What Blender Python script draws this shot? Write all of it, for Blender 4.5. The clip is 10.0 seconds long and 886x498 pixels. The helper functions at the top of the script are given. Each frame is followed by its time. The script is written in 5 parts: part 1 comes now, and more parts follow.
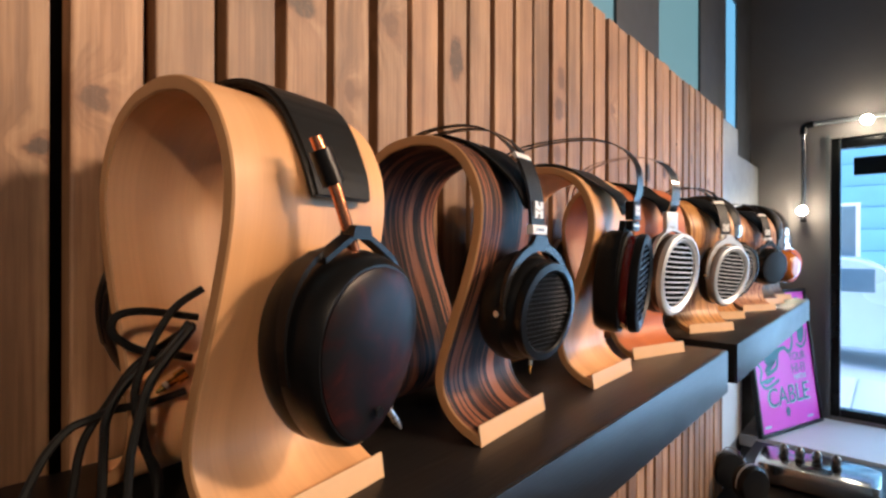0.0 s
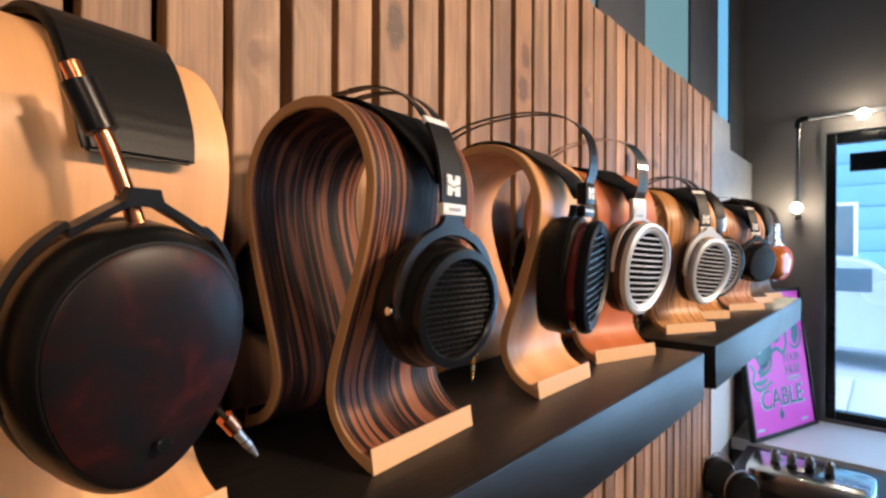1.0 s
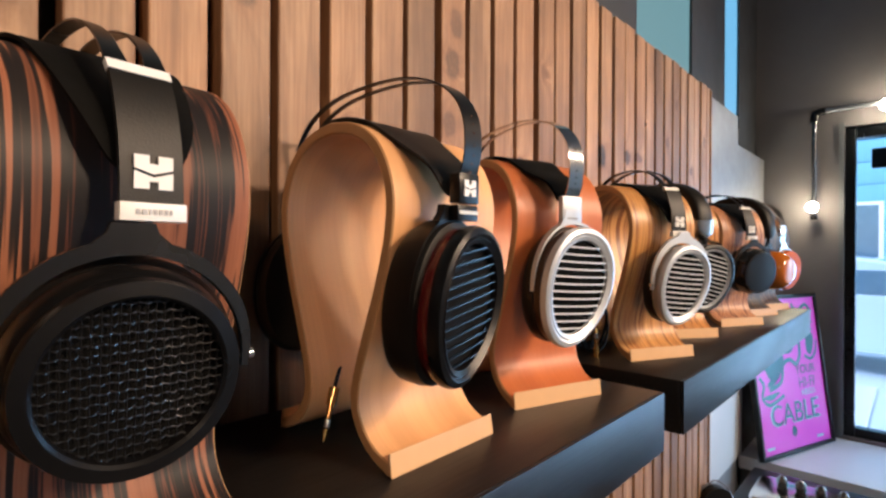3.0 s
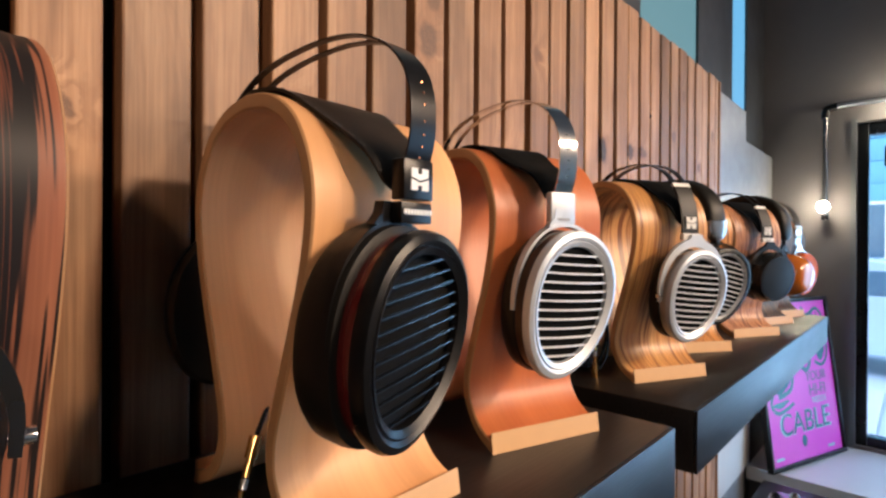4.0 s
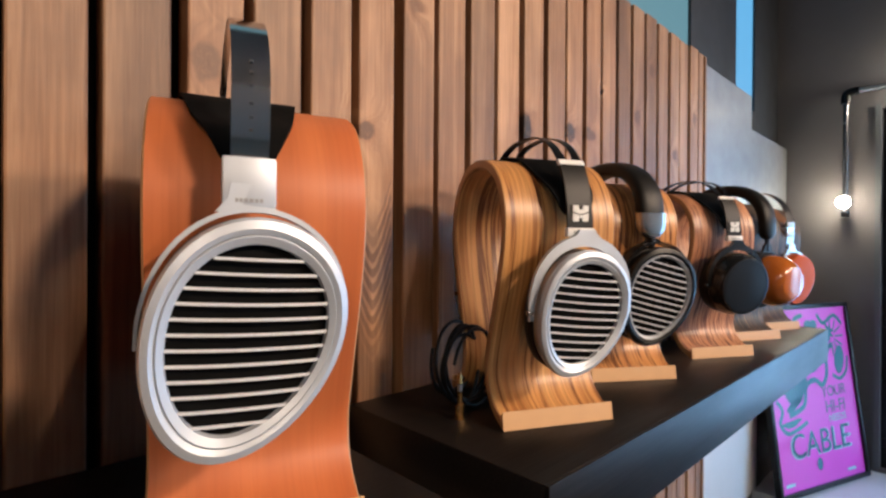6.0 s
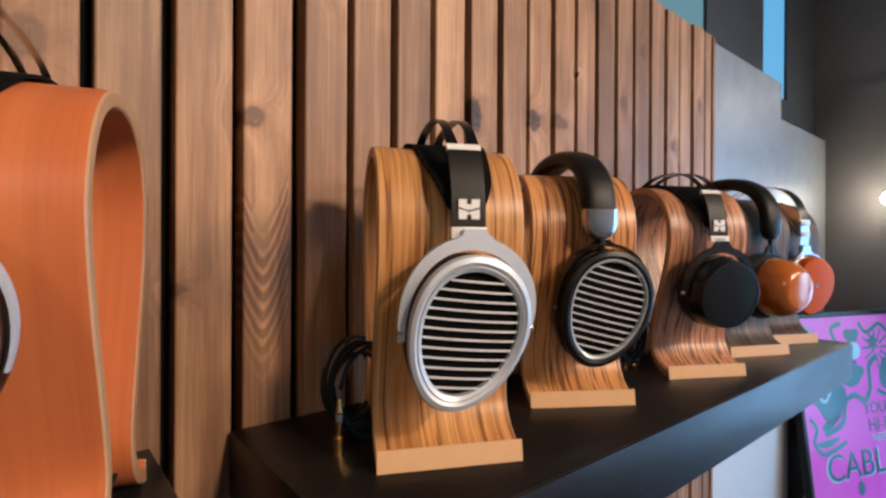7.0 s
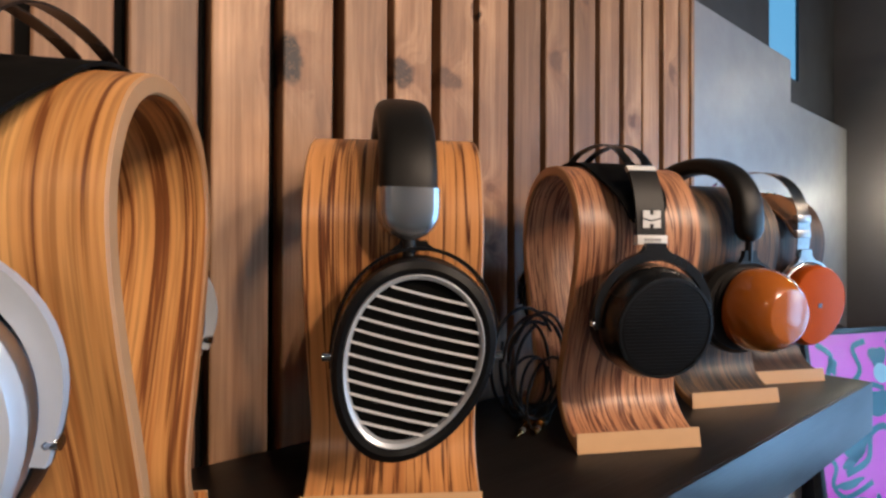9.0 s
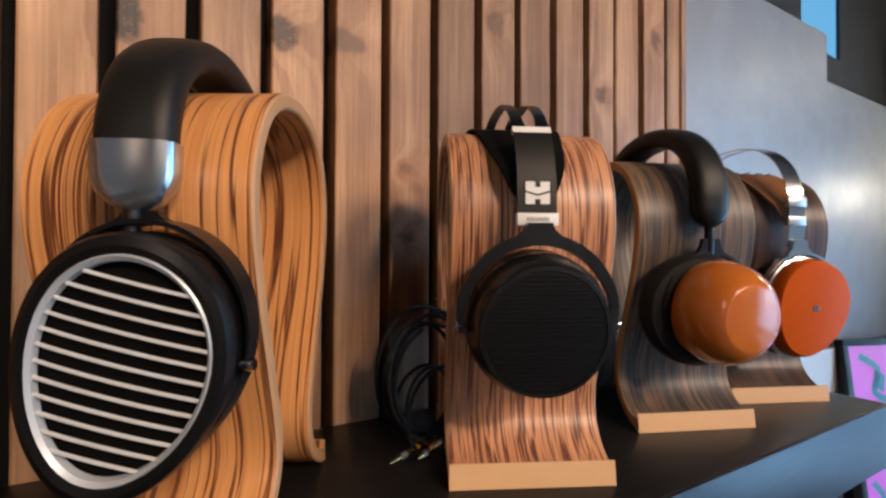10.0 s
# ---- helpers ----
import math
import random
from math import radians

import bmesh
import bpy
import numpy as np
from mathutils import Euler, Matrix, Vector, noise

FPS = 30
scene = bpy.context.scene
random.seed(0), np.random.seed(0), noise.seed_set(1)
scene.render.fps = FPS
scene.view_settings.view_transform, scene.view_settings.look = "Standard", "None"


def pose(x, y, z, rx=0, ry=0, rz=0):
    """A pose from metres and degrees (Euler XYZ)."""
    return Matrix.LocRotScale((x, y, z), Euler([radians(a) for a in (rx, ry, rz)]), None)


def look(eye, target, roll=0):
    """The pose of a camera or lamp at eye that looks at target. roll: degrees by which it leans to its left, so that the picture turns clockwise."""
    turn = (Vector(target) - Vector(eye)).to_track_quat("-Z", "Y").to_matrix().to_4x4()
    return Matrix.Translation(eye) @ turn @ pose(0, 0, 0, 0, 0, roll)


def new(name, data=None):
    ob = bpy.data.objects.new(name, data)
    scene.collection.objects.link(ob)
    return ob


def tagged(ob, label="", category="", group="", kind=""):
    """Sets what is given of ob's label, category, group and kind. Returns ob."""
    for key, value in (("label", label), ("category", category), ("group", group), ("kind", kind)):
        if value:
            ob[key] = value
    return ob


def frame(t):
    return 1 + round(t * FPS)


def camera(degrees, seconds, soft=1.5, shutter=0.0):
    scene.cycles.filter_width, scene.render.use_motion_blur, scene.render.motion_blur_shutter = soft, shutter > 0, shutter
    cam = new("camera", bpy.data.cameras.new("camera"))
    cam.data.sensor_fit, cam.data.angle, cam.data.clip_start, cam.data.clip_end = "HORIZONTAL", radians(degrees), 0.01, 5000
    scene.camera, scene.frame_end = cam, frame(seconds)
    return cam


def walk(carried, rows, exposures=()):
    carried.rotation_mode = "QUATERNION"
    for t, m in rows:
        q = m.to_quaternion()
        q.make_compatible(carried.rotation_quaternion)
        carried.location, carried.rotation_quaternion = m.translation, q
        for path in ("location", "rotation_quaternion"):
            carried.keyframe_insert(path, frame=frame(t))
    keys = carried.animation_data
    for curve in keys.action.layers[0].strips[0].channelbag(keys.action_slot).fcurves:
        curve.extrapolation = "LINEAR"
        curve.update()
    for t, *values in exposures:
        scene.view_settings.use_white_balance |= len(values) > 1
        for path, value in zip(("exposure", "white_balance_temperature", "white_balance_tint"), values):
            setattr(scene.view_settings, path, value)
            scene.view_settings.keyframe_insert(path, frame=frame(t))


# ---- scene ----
cam = camera(83.0, 10.0, 2.6)
# seconds, eye, turn about x, y and z in degrees
PATH = [
    (0.0, -0.0067, -0.4680, 1.6185, 89.928, -0.133, -48.399),
    (0.5, 0.0557, -0.4726, 1.6095, 89.880, -0.164, -48.230),
    (1.0, 0.1056, -0.4743, 1.6065, 89.924, -0.175, -48.519),
    (1.5, 0.1697, -0.4664, 1.6056, 89.922, -0.226, -48.070),
    (2.0, 0.2168, -0.4739, 1.6121, 89.911, -0.239, -47.474),
    (2.5, 0.2670, -0.4920, 1.6158, 89.909, -0.252, -47.027),
    (4.0, 0.4131, -0.4428, 1.6273, 89.789, -0.346, -46.524),
    (4.5, 0.4576, -0.4238, 1.6255, 89.795, -0.339, -46.444),
    (5.0, 0.5145, -0.4197, 1.6235, 89.809, -0.329, -46.334),
    (5.5, 0.6015, -0.4482, 1.6250, 89.811, -0.348, -45.682),
    (7.0, 0.8493, -0.5152, 1.6307, 89.890, -0.299, -39.432),
    (7.5, 0.9396, -0.4780, 1.6246, 89.919, -0.267, -39.036),
    (8.0, 1.0078, -0.4537, 1.6353, 89.977, -0.265, -38.534),
    (8.5, 1.0767, -0.4597, 1.6313, 90.107, -0.371, -38.136),
    (9.0, 1.1582, -0.4671, 1.6330, 90.376, -0.270, -37.353),
    (9.5, 1.2582, -0.4733, 1.6252, 90.617, -0.267, -35.131),
    (10.0, 1.3336, -0.4839, 1.6193, 90.785, -0.253, -32.291),
]
walk(cam, [(t, pose(x, y, z, rx, ry, rz)) for t, x, y, z, rx, ry, rz in PATH], [(0.0, 1.26, 5600, 6), (2.0, 1.24, 5700, 6), (4.5, 1.15, 5450, 6), (5.5, 1.08, 5350, 6), (7.0, 0.93, 5250, 6), (9.0, 0.84, 5300, 6), (10.0, 0.92, 5300, 6)])

# ---- light ----
SHELF = 1.45
world = bpy.data.worlds.new("world")
scene.world = world
world.use_nodes = True
wn = world.node_tree.nodes
sky = wn.new("ShaderNodeTexSky")
sky.sky_type = "NISHITA"
sky.sun_disc = False
sky.sun_elevation = radians(32)
sky.sun_rotation = radians(200)
wn["Background"].inputs["Strength"].default_value = 0.3
world.node_tree.links.new(sky.outputs["Color"], wn["Background"].inputs["Color"])
sun_data = bpy.data.lights.new("sun", "SUN")
sun_data.energy, sun_data.angle, sun_data.color = 0.5, radians(12), (1.0, 0.95, 0.88)
sun = new("sun", sun_data)
# area lamps added in the window openings, out of view, to strengthen the sky's light
day = bpy.data.lights.new("window_daylight", "AREA")
day.shape, day.size, day.size_y, day.energy, day.color = "RECTANGLE", 1.4, 1.5, 9.0, (0.50, 0.76, 1.0)
day_ob = new("window_daylight", day)
day_ob.matrix_world = look((3.70, -2.675, 1.46), (1.2, -1.2, 1.3))
near = bpy.data.lights.new("window_daylight", "AREA")
near.shape, near.size, near.size_y, near.energy, near.color = "RECTANGLE", 0.95, 1.5, 9.0, (0.46, 0.74, 1.0)
near_ob = new("window_daylight", near)
near_ob.matrix_world = look((3.70, -1.22, 1.46), (0.0, -1.3, 1.4))
sun.matrix_world = look((8, 6, 9), (4, 0, 0))


# ---- materials ----
def nodes_of(name):
    m = bpy.data.materials.new(name)
    m.use_nodes = True
    t = m.node_tree
    return m, t, t.nodes["Principled BSDF"]


def ramp(t, stops):
    r = t.nodes.new("ShaderNodeValToRGB")
    while len(r.color_ramp.elements) < len(stops):
        r.color_ramp.elements.new(0.5)
    for e, (p, c) in zip(r.color_ramp.elements, stops):
        e.position, e.color = p, (*c, 1)
    return r


def coords(t, scale, random_shift=False, offset=0.0):
    """Object coordinates, scaled along each axis, shifted from piece to piece if asked."""
    co = t.nodes.new("ShaderNodeTexCoord")
    mp = t.nodes.new("ShaderNodeMapping")
    mp.inputs["Scale"].default_value = scale
    mp.inputs["Location"].default_value = (offset, offset * 0.7, offset * 1.3)
    t.links.new(co.outputs["Object"], mp.inputs["Vector"])
    if not random_shift:
        return mp.outputs["Vector"]
    info = t.nodes.new("ShaderNodeObjectInfo")
    mul = t.nodes.new("ShaderNodeVectorMath")
    mul.operation = "SCALE"
    mul.inputs[0].default_value = (37.0, 19.0, 53.0)
    t.links.new(info.outputs["Random"], mul.inputs["Scale"])
    add = t.nodes.new("ShaderNodeVectorMath")
    t.links.new(mp.outputs["Vector"], add.inputs[0])
    t.links.new(mul.outputs["Vector"], add.inputs[1])
    return add.outputs["Vector"]


def noise_tex(t, vec, scale, detail=4.0, rough=0.55, distort=0.0):
    n = t.nodes.new("ShaderNodeTexNoise")
    n.inputs["Scale"].default_value = scale
    n.inputs["Detail"].default_value = detail
    n.inputs["Roughness"].default_value = rough
    n.inputs["Distortion"].default_value = distort
    t.links.new(vec, n.inputs["Vector"])
    return n.outputs["Fac"]


def mix(t, fac, a, b, kind="MIX"):
    m = t.nodes.new("ShaderNodeMix")
    m.data_type, m.blend_type = "RGBA", kind
    for sock, v in ((m.inputs[0], fac), (m.inputs[6], a), (m.inputs[7], b)):
        if isinstance(v, (int, float)):
            sock.default_value = v
        elif isinstance(v, tuple):
            sock.default_value = (*v, 1)
        else:
            t.links.new(v, sock)
    return m.outputs[2]


def bump(t, bsdf, height, strength, distance=0.002):
    b = t.nodes.new("ShaderNodeBump")
    b.inputs["Strength"].default_value = strength
    b.inputs["Distance"].default_value = distance
    t.links.new(height, b.inputs["Height"])
    t.links.new(b.outputs["Normal"], bsdf.inputs["Normal"])


def plain(name, base, rough=0.5, metal=0.0, grain=60.0, vary=0.12, relief=0.05, coat=0.0, spec=0.5):
    """A surface of one substance, with fine grain and broad wear."""
    m, t, b = nodes_of(name)
    v = coords(t, (1, 1, 1), True)
    fine, broad = noise_tex(t, v, grain), noise_tex(t, v, grain * 0.12, 3)
    lo = tuple(c * (1 - vary) for c in base)
    hi = tuple(min(1, c * (1 + vary)) for c in base)
    col = mix(t, fine, lo, hi)
    col = mix(t, broad, col, tuple(c * (1 - vary) for c in base))
    t.links.new(col, b.inputs["Base Color"])
    rr = ramp(t, [(0.3, (rough * 0.85,) * 3), (0.7, (min(1, rough * 1.15),) * 3)])
    t.links.new(broad, rr.inputs[0])
    t.links.new(rr.outputs[0], b.inputs["Roughness"])
    b.inputs["Metallic"].default_value = metal
    b.inputs["Coat Weight"].default_value = coat
    b.inputs["Coat Roughness"].default_value = 0.12
    b.inputs["Specular IOR Level"].default_value = spec
    if relief:
        bump(t, b, fine, relief, 0.001)
    return m


def veneer(name, stops, freq=70.0, wob=1.5, rough=0.38, offset=0.0, fine=0.35, coat=0.06, spec=0.4):
    """Veneer with stripes that run along the bent sheet: fast change along x, slow along the sheet."""
    m, t, b = nodes_of(name)
    v = coords(t, (1.0, 0.05, 0.04), False, offset)
    warp = noise_tex(t, v, 14.0, 2)
    v2 = coords(t, (1.0, 0.035, 0.02), False, offset + 3.1)
    n = noise_tex(t, v2, freq, 5, 0.62, wob * 0.1)
    r = ramp(t, stops)
    t.links.new(n, r.inputs[0])
    f = noise_tex(t, coords(t, (1.0, 0.03, 0.02), False, offset), 420.0, 3)
    dark = tuple(c * 0.6 for c in stops[0][1])
    fr = ramp(t, [(0.42, (fine, fine, fine)), (0.56, (0, 0, 0))])
    t.links.new(f, fr.inputs[0])
    col = mix(t, fr.outputs[0], r.outputs[0], dark)
    broad = ramp(t, [(0.35, (0.82, 0.82, 0.82)), (0.65, (1.08, 1.06, 1.04))])
    t.links.new(warp, broad.inputs[0])
    col = mix(t, 1.0, col, broad.outputs[0], "MULTIPLY")
    t.links.new(col, b.inputs["Base Color"])
    b.inputs["Roughness"].default_value = rough
    b.inputs["Specular IOR Level"].default_value = spec
    b.inputs["Coat Weight"].default_value = coat
    b.inputs["Coat Roughness"].default_value = 0.3
    bump(t, b, f, 0.05, 0.0005)
    return m


# knots of the slats: x, z, half width, half height, darkness
KNOTS = [
    (0.107, 1.736, 0.010, 0.010, 0.55), (0.070, 1.693, 0.008, 0.006, 0.8), (0.293, 1.879, 0.016, 0.012, 0.75),
    (0.355, 1.800, 0.008, 0.012, 0.3), (0.419, 1.898, 0.012, 0.014, 0.35), (0.548, 1.893, 0.014, 0.030, 0.8),
    (0.485, 1.729, 0.006, 0.008, 0.5), (0.667, 1.760, 0.010, 0.014, 0.35), (0.850, 1.884, 0.014, 0.020, 0.6),
    (0.845, 1.797, 0.012, 0.016, 0.45), (0.858, 1.945, 0.012, 0.022, 0.45), (0.953, 1.590, 0.009, 0.006, 0.6),
    (1.023, 1.763, 0.012, 0.010, 0.6), (1.098, 1.935, 0.010, 0.010, 0.3), (1.329, 1.816, 0.012, 0.022, 1.0),
    (1.459, 1.833, 0.014, 0.014, 0.9), (1.525, 1.838, 0.017, 0.012, 0.55), (1.566, 1.931, 0.005, 0.006, 1.0),
    (1.592, 1.714, 0.008, 0.006, 0.35), (1.595, 1.640, 0.007, 0.005, 0.5), (1.716, 1.905, 0.012, 0.014, 0.5),
    (1.905, 1.850, 0.012, 0.012, 0.5), (2.030, 1.960, 0.010, 0.014, 0.4), (1.780, 2.020, 0.012, 0.014, 0.5),
]


def slat_wood():
    """Brown-stained pine: straight fine grain that swells round knots at their places on the wall."""
    m, t, b = nodes_of("stained_pine")
    pos = t.nodes.new("ShaderNodeNewGeometry").outputs["Position"]
    wob = t.nodes.new("ShaderNodeTexNoise")
    wob.inputs["Scale"].default_value = 55.0
    wob.inputs["Detail"].default_value = 3.0
    t.links.new(pos, wob.inputs["Vector"])
    bent = t.nodes.new("ShaderNodeVectorMath")
    bent.operation = "MULTIPLY_ADD"
    t.links.new(wob.outputs["Color"], bent.inputs[0])
    bent.inputs[1].default_value = (0.020, 0.0, 0.020)
    t.links.new(pos, bent.inputs[2])

    def reach(x, z, rx, rz):
        sub = t.nodes.new("ShaderNodeVectorMath")
        sub.operation = "MULTIPLY_ADD"
        t.links.new(bent.outputs[0], sub.inputs[0])
        sub.inputs[1].default_value = (1 / rx, 0, 1 / rz)
        sub.inputs[2].default_value = (-(x + 0.010) / rx, 0, -(z + 0.010) / rz)
        ln = t.nodes.new("ShaderNodeVectorMath")
        ln.operation = "LENGTH"
        t.links.new(sub.outputs[0], ln.inputs[0])
        return ln.outputs["Value"]

    def calc(kind, p, q, r=None):
        n = t.nodes.new("ShaderNodeMath")
        n.operation = kind
        for sock, v in zip(n.inputs, (p, q, r)):
            if v is None:
                continue
            if isinstance(v, (int, float)):
                sock.default_value = v
            else:
                t.links.new(v, sock)
        return n.outputs[0]

    near, dark = None, None
    for x, z, rx, rz, k in KNOTS:
        d = reach(x, z, rx, rz)
        near = d if near is None else calc("MINIMUM", near, d)
        edge = calc("MULTIPLY", calc("SUBTRACT", 1.25, d), 2.6)
        edge.node.use_clamp = True
        core = calc("MULTIPLY", edge, k)
        dark = core if dark is None else calc("MAXIMUM", dark, core)
    pull = ramp(t, [(0.0, (1, 1, 1)), (0.25, (0.55, 0.55, 0.55)), (0.6, (0.15, 0.15, 0.15)), (1.0, (0, 0, 0))])
    t.links.new(calc("MULTIPLY", near, 0.22), pull.inputs[0])
    swirl = t.nodes.new("ShaderNodeVectorMath")
    swirl.operation = "MULTIPLY_ADD"
    t.links.new(pull.outputs[0], swirl.inputs[0])
    swirl.inputs[1].default_value = (0.05, 0.0, 0.0)
    t.links.new(coords(t, (1.0, 0.6, 0.035), True), swirl.inputs[2])
    rings = noise_tex(t, swirl.outputs[0], 46.0, 4, 0.5, 0.15)
    r = ramp(t, [(0.30, (0.215, 0.108, 0.050)), (0.44, (0.30, 0.160, 0.078)), (0.48, (0.265, 0.138, 0.066)), (0.56, (0.365, 0.205, 0.104)), (0.72, (0.44, 0.262, 0.140))])
    t.links.new(rings, r.inputs[0])
    info = t.nodes.new("ShaderNodeObjectInfo")
    tone = ramp(t, [(0.0, (0.58, 0.555, 0.53)), (0.5, (0.84, 0.84, 0.84)), (1.0, (1.06, 1.03, 0.99))])
    t.links.new(info.outputs["Random"], tone.inputs[0])
    col = mix(t, 1.0, r.outputs[0], tone.outputs[0], "MULTIPLY")
    fibre = noise_tex(t, coords(t, (1.0, 1.0, 0.03), True), 300.0, 3)
    fr = ramp(t, [(0.4, (0.84, 0.82, 0.80)), (0.62, (1.05, 1.05, 1.05))])
    t.links.new(fibre, fr.inputs[0])
    col = mix(t, 1.0, col, fr.outputs[0], "MULTIPLY")
    # cut-through growth rings on one board
    part_xyz = t.nodes.new("ShaderNodeSeparateXYZ")
    t.links.new(pos, part_xyz.inputs[0])
    aside = calc("POWER", calc("MULTIPLY", calc("ABSOLUTE", calc("SUBTRACT", part_xyz.outputs[0], 1.034), 0), 62.0), 1.5)
    down = calc("MULTIPLY", calc("SUBTRACT", 1.660, part_xyz.outputs[2]), 36.0)
    flame = calc("ADD", calc("ADD", aside, down), calc("MULTIPLY", wob.outputs["Fac"], 0.35))
    wave = calc("SINE", calc("MULTIPLY", flame, 9.5), 0)
    fade = ramp(t, [(0.0, (0, 0, 0)), (0.12, (0.9, 0.9, 0.9)), (0.7, (0.7, 0.7, 0.7)), (1.0, (0, 0, 0))])
    t.links.new(calc("MULTIPLY", flame, 0.15), fade.inputs[0])
    ringr = ramp(t, [(0.45, (0.70, 0.64, 0.58)), (0.85, (1.55, 1.48, 1.35))])
    t.links.new(calc("MULTIPLY_ADD", wave, 0.5, 0.5), ringr.inputs[0])
    board = calc("LESS_THAN", aside, 2.1)
    col = mix(t, calc("MULTIPLY", fade.outputs[0], board), col, mix(t, 1.0, col, ringr.outputs[0], "MULTIPLY"))
    oval_mark = ramp(t, [(0.0, (0.75, 0.75, 0.75)), (0.85, (0.6, 0.6, 0.6)), (1.0, (0, 0, 0))])
    t.links.new(reach(1.033, 1.655, 0.011, 0.034), oval_mark.inputs[0])
    col = mix(t, oval_mark.outputs[0], col, (0.46, 0.255, 0.120))
    halo = ramp(t, [(0.0, (0.8, 0.8, 0.8)), (0.42, (0.55, 0.55, 0.55)), (0.75, (0.12, 0.12, 0.12)), (1.0, (0, 0, 0))])
    t.links.new(calc("MULTIPLY", near, 0.42), halo.inputs[0])
    col = mix(t, halo.outputs[0], col, (0.19, 0.078, 0.030))
    ring = ramp(t, [(0.34, (0.55, 0.55, 0.55)), (0.44, (1, 1, 1)), (0.55, (1, 1, 1)), (0.66, (0.6, 0.6, 0.6))])
    t.links.new(noise_tex(t, pos, 160.0, 3, 0.6, 1.0), ring.inputs[0])
    col = mix(t, mix(t, 1.0, dark, ring.outputs[0], "MULTIPLY"), col, (0.016, 0.007, 0.004))
    stain = noise_tex(t, coords(t, (1, 1, 0.6), True), 11.0, 4)
    st = ramp(t, [(0.35, (0.76, 0.74, 0.72)), (0.6, (1.06, 1.06, 1.06))])
    t.links.new(stain, st.inputs[0])
    col = mix(t, 1.0, col, st.outputs[0], "MULTIPLY")
    t.links.new(col, b.inputs["Base Color"])
    b.inputs["Roughness"].default_value = 0.55
    bump(t, b, fibre, 0.25, 0.0012)
    return m


def leather(name, base):
    m, t, b = nodes_of(name)
    v = coords(t, (1, 1, 1), True)
    vor = t.nodes.new("ShaderNodeTexVoronoi")
    vor.inputs["Scale"].default_value = 900.0
    t.links.new(v, vor.inputs["Vector"])
    broad = noise_tex(t, v, 40.0)
    t.links.new(mix(t, broad, tuple(c * 0.8 for c in base), tuple(c * 1.3 for c in base)), b.inputs["Base Color"])
    b.inputs["Roughness"].default_value = 0.46
    b.inputs["Specular IOR Level"].default_value = 0.25
    bump(t, b, vor.outputs["Distance"], 0.15, 0.0006)
    return m


def glow(name, color, strength, base=1.0):
    m, t, b = nodes_of(name)
    b.inputs["Base Color"].default_value = (*(c * base for c in color), 1)
    b.inputs["Emission Color"].default_value = (*color, 1)
    b.inputs["Emission Strength"].default_value = strength
    return m


def glass(name):
    m, t, b = nodes_of(name)
    b.inputs["Base Color"].default_value = (0.95, 0.98, 1, 1)
    b.inputs["Roughness"].default_value = 0.02
    b.inputs["Transmission Weight"].default_value = 1.0
    b.inputs["IOR"].default_value = 1.05
    return m


PINE = slat_wood()
MAPLE = veneer("maple_veneer", [(0.25, (0.60, 0.315, 0.128)), (0.5, (0.70, 0.380, 0.170)), (0.8, (0.76, 0.45, 0.21))], 22, 1, 0.44, 0.0, 0.08)
EBONY = veneer("macassar_veneer", [(0.34, (0.009, 0.008, 0.009)), (0.412, (0.012, 0.010, 0.011)), (0.420, (0.199, 0.076, 0.043)), (0.445, (0.158, 0.055, 0.030)), (0.453, (0.011, 0.009, 0.010)), (0.478, (0.013, 0.010, 0.011)), (0.484, (0.132, 0.046, 0.027)), (0.492, (0.012, 0.010, 0.011)), (0.530, (0.013, 0.010, 0.011)), (0.538, (0.224, 0.083, 0.045)), (0.575, (0.282, 0.116, 0.063)), (0.583, (0.016, 0.012, 0.012)), (0.615, (0.012, 0.010, 0.011)), (0.625, (0.199, 0.075, 0.041)), (0.67, (0.05, 0.024, 0.018))], 26, 0.3, 0.5, 1.7, 0.1, 0.0, 0.22)
CHERRY = veneer("cherry_veneer", [(0.3, (0.48, 0.130, 0.035)), (0.55, (0.58, 0.180, 0.053)), (0.8, (0.64, 0.225, 0.074))], 18, 1, 0.44, 5.0, 0.12)
OLIVE = veneer("olive_ash_veneer", [(0.36, (0.15, 0.048, 0.012)), (0.43, (0.44, 0.185, 0.050)), (0.48, (0.62, 0.32, 0.102)), (0.515, (0.50, 0.235, 0.066)), (0.528, (0.17, 0.058, 0.016)), (0.545, (0.20, 0.070, 0.020)), (0.560, (0.54, 0.26, 0.078)), (0.66, (0.68, 0.38, 0.13))], 34, 1, 0.40, 7.0, 0.35)
ZEBRANO = veneer("zebrano_veneer", [(0.34, (0.46, 0.19, 0.056)), (0.425, (0.62, 0.30, 0.100)), (0.440, (0.10, 0.028, 0.010)), (0.450, (0.07, 0.02, 0.008)), (0.462, (0.54, 0.25, 0.078)), (0.545, (0.66, 0.33, 0.115)), (0.556, (0.14, 0.042, 0.014)), (0.564, (0.08, 0.024, 0.010)), (0.578, (0.60, 0.29, 0.095)), (0.64, (0.52, 0.22, 0.070)), (0.65, (0.10, 0.03, 0.012)), (0.67, (0.5, 0.2, 0.06))], 30, 1, 0.36, 9.3, 0.22)
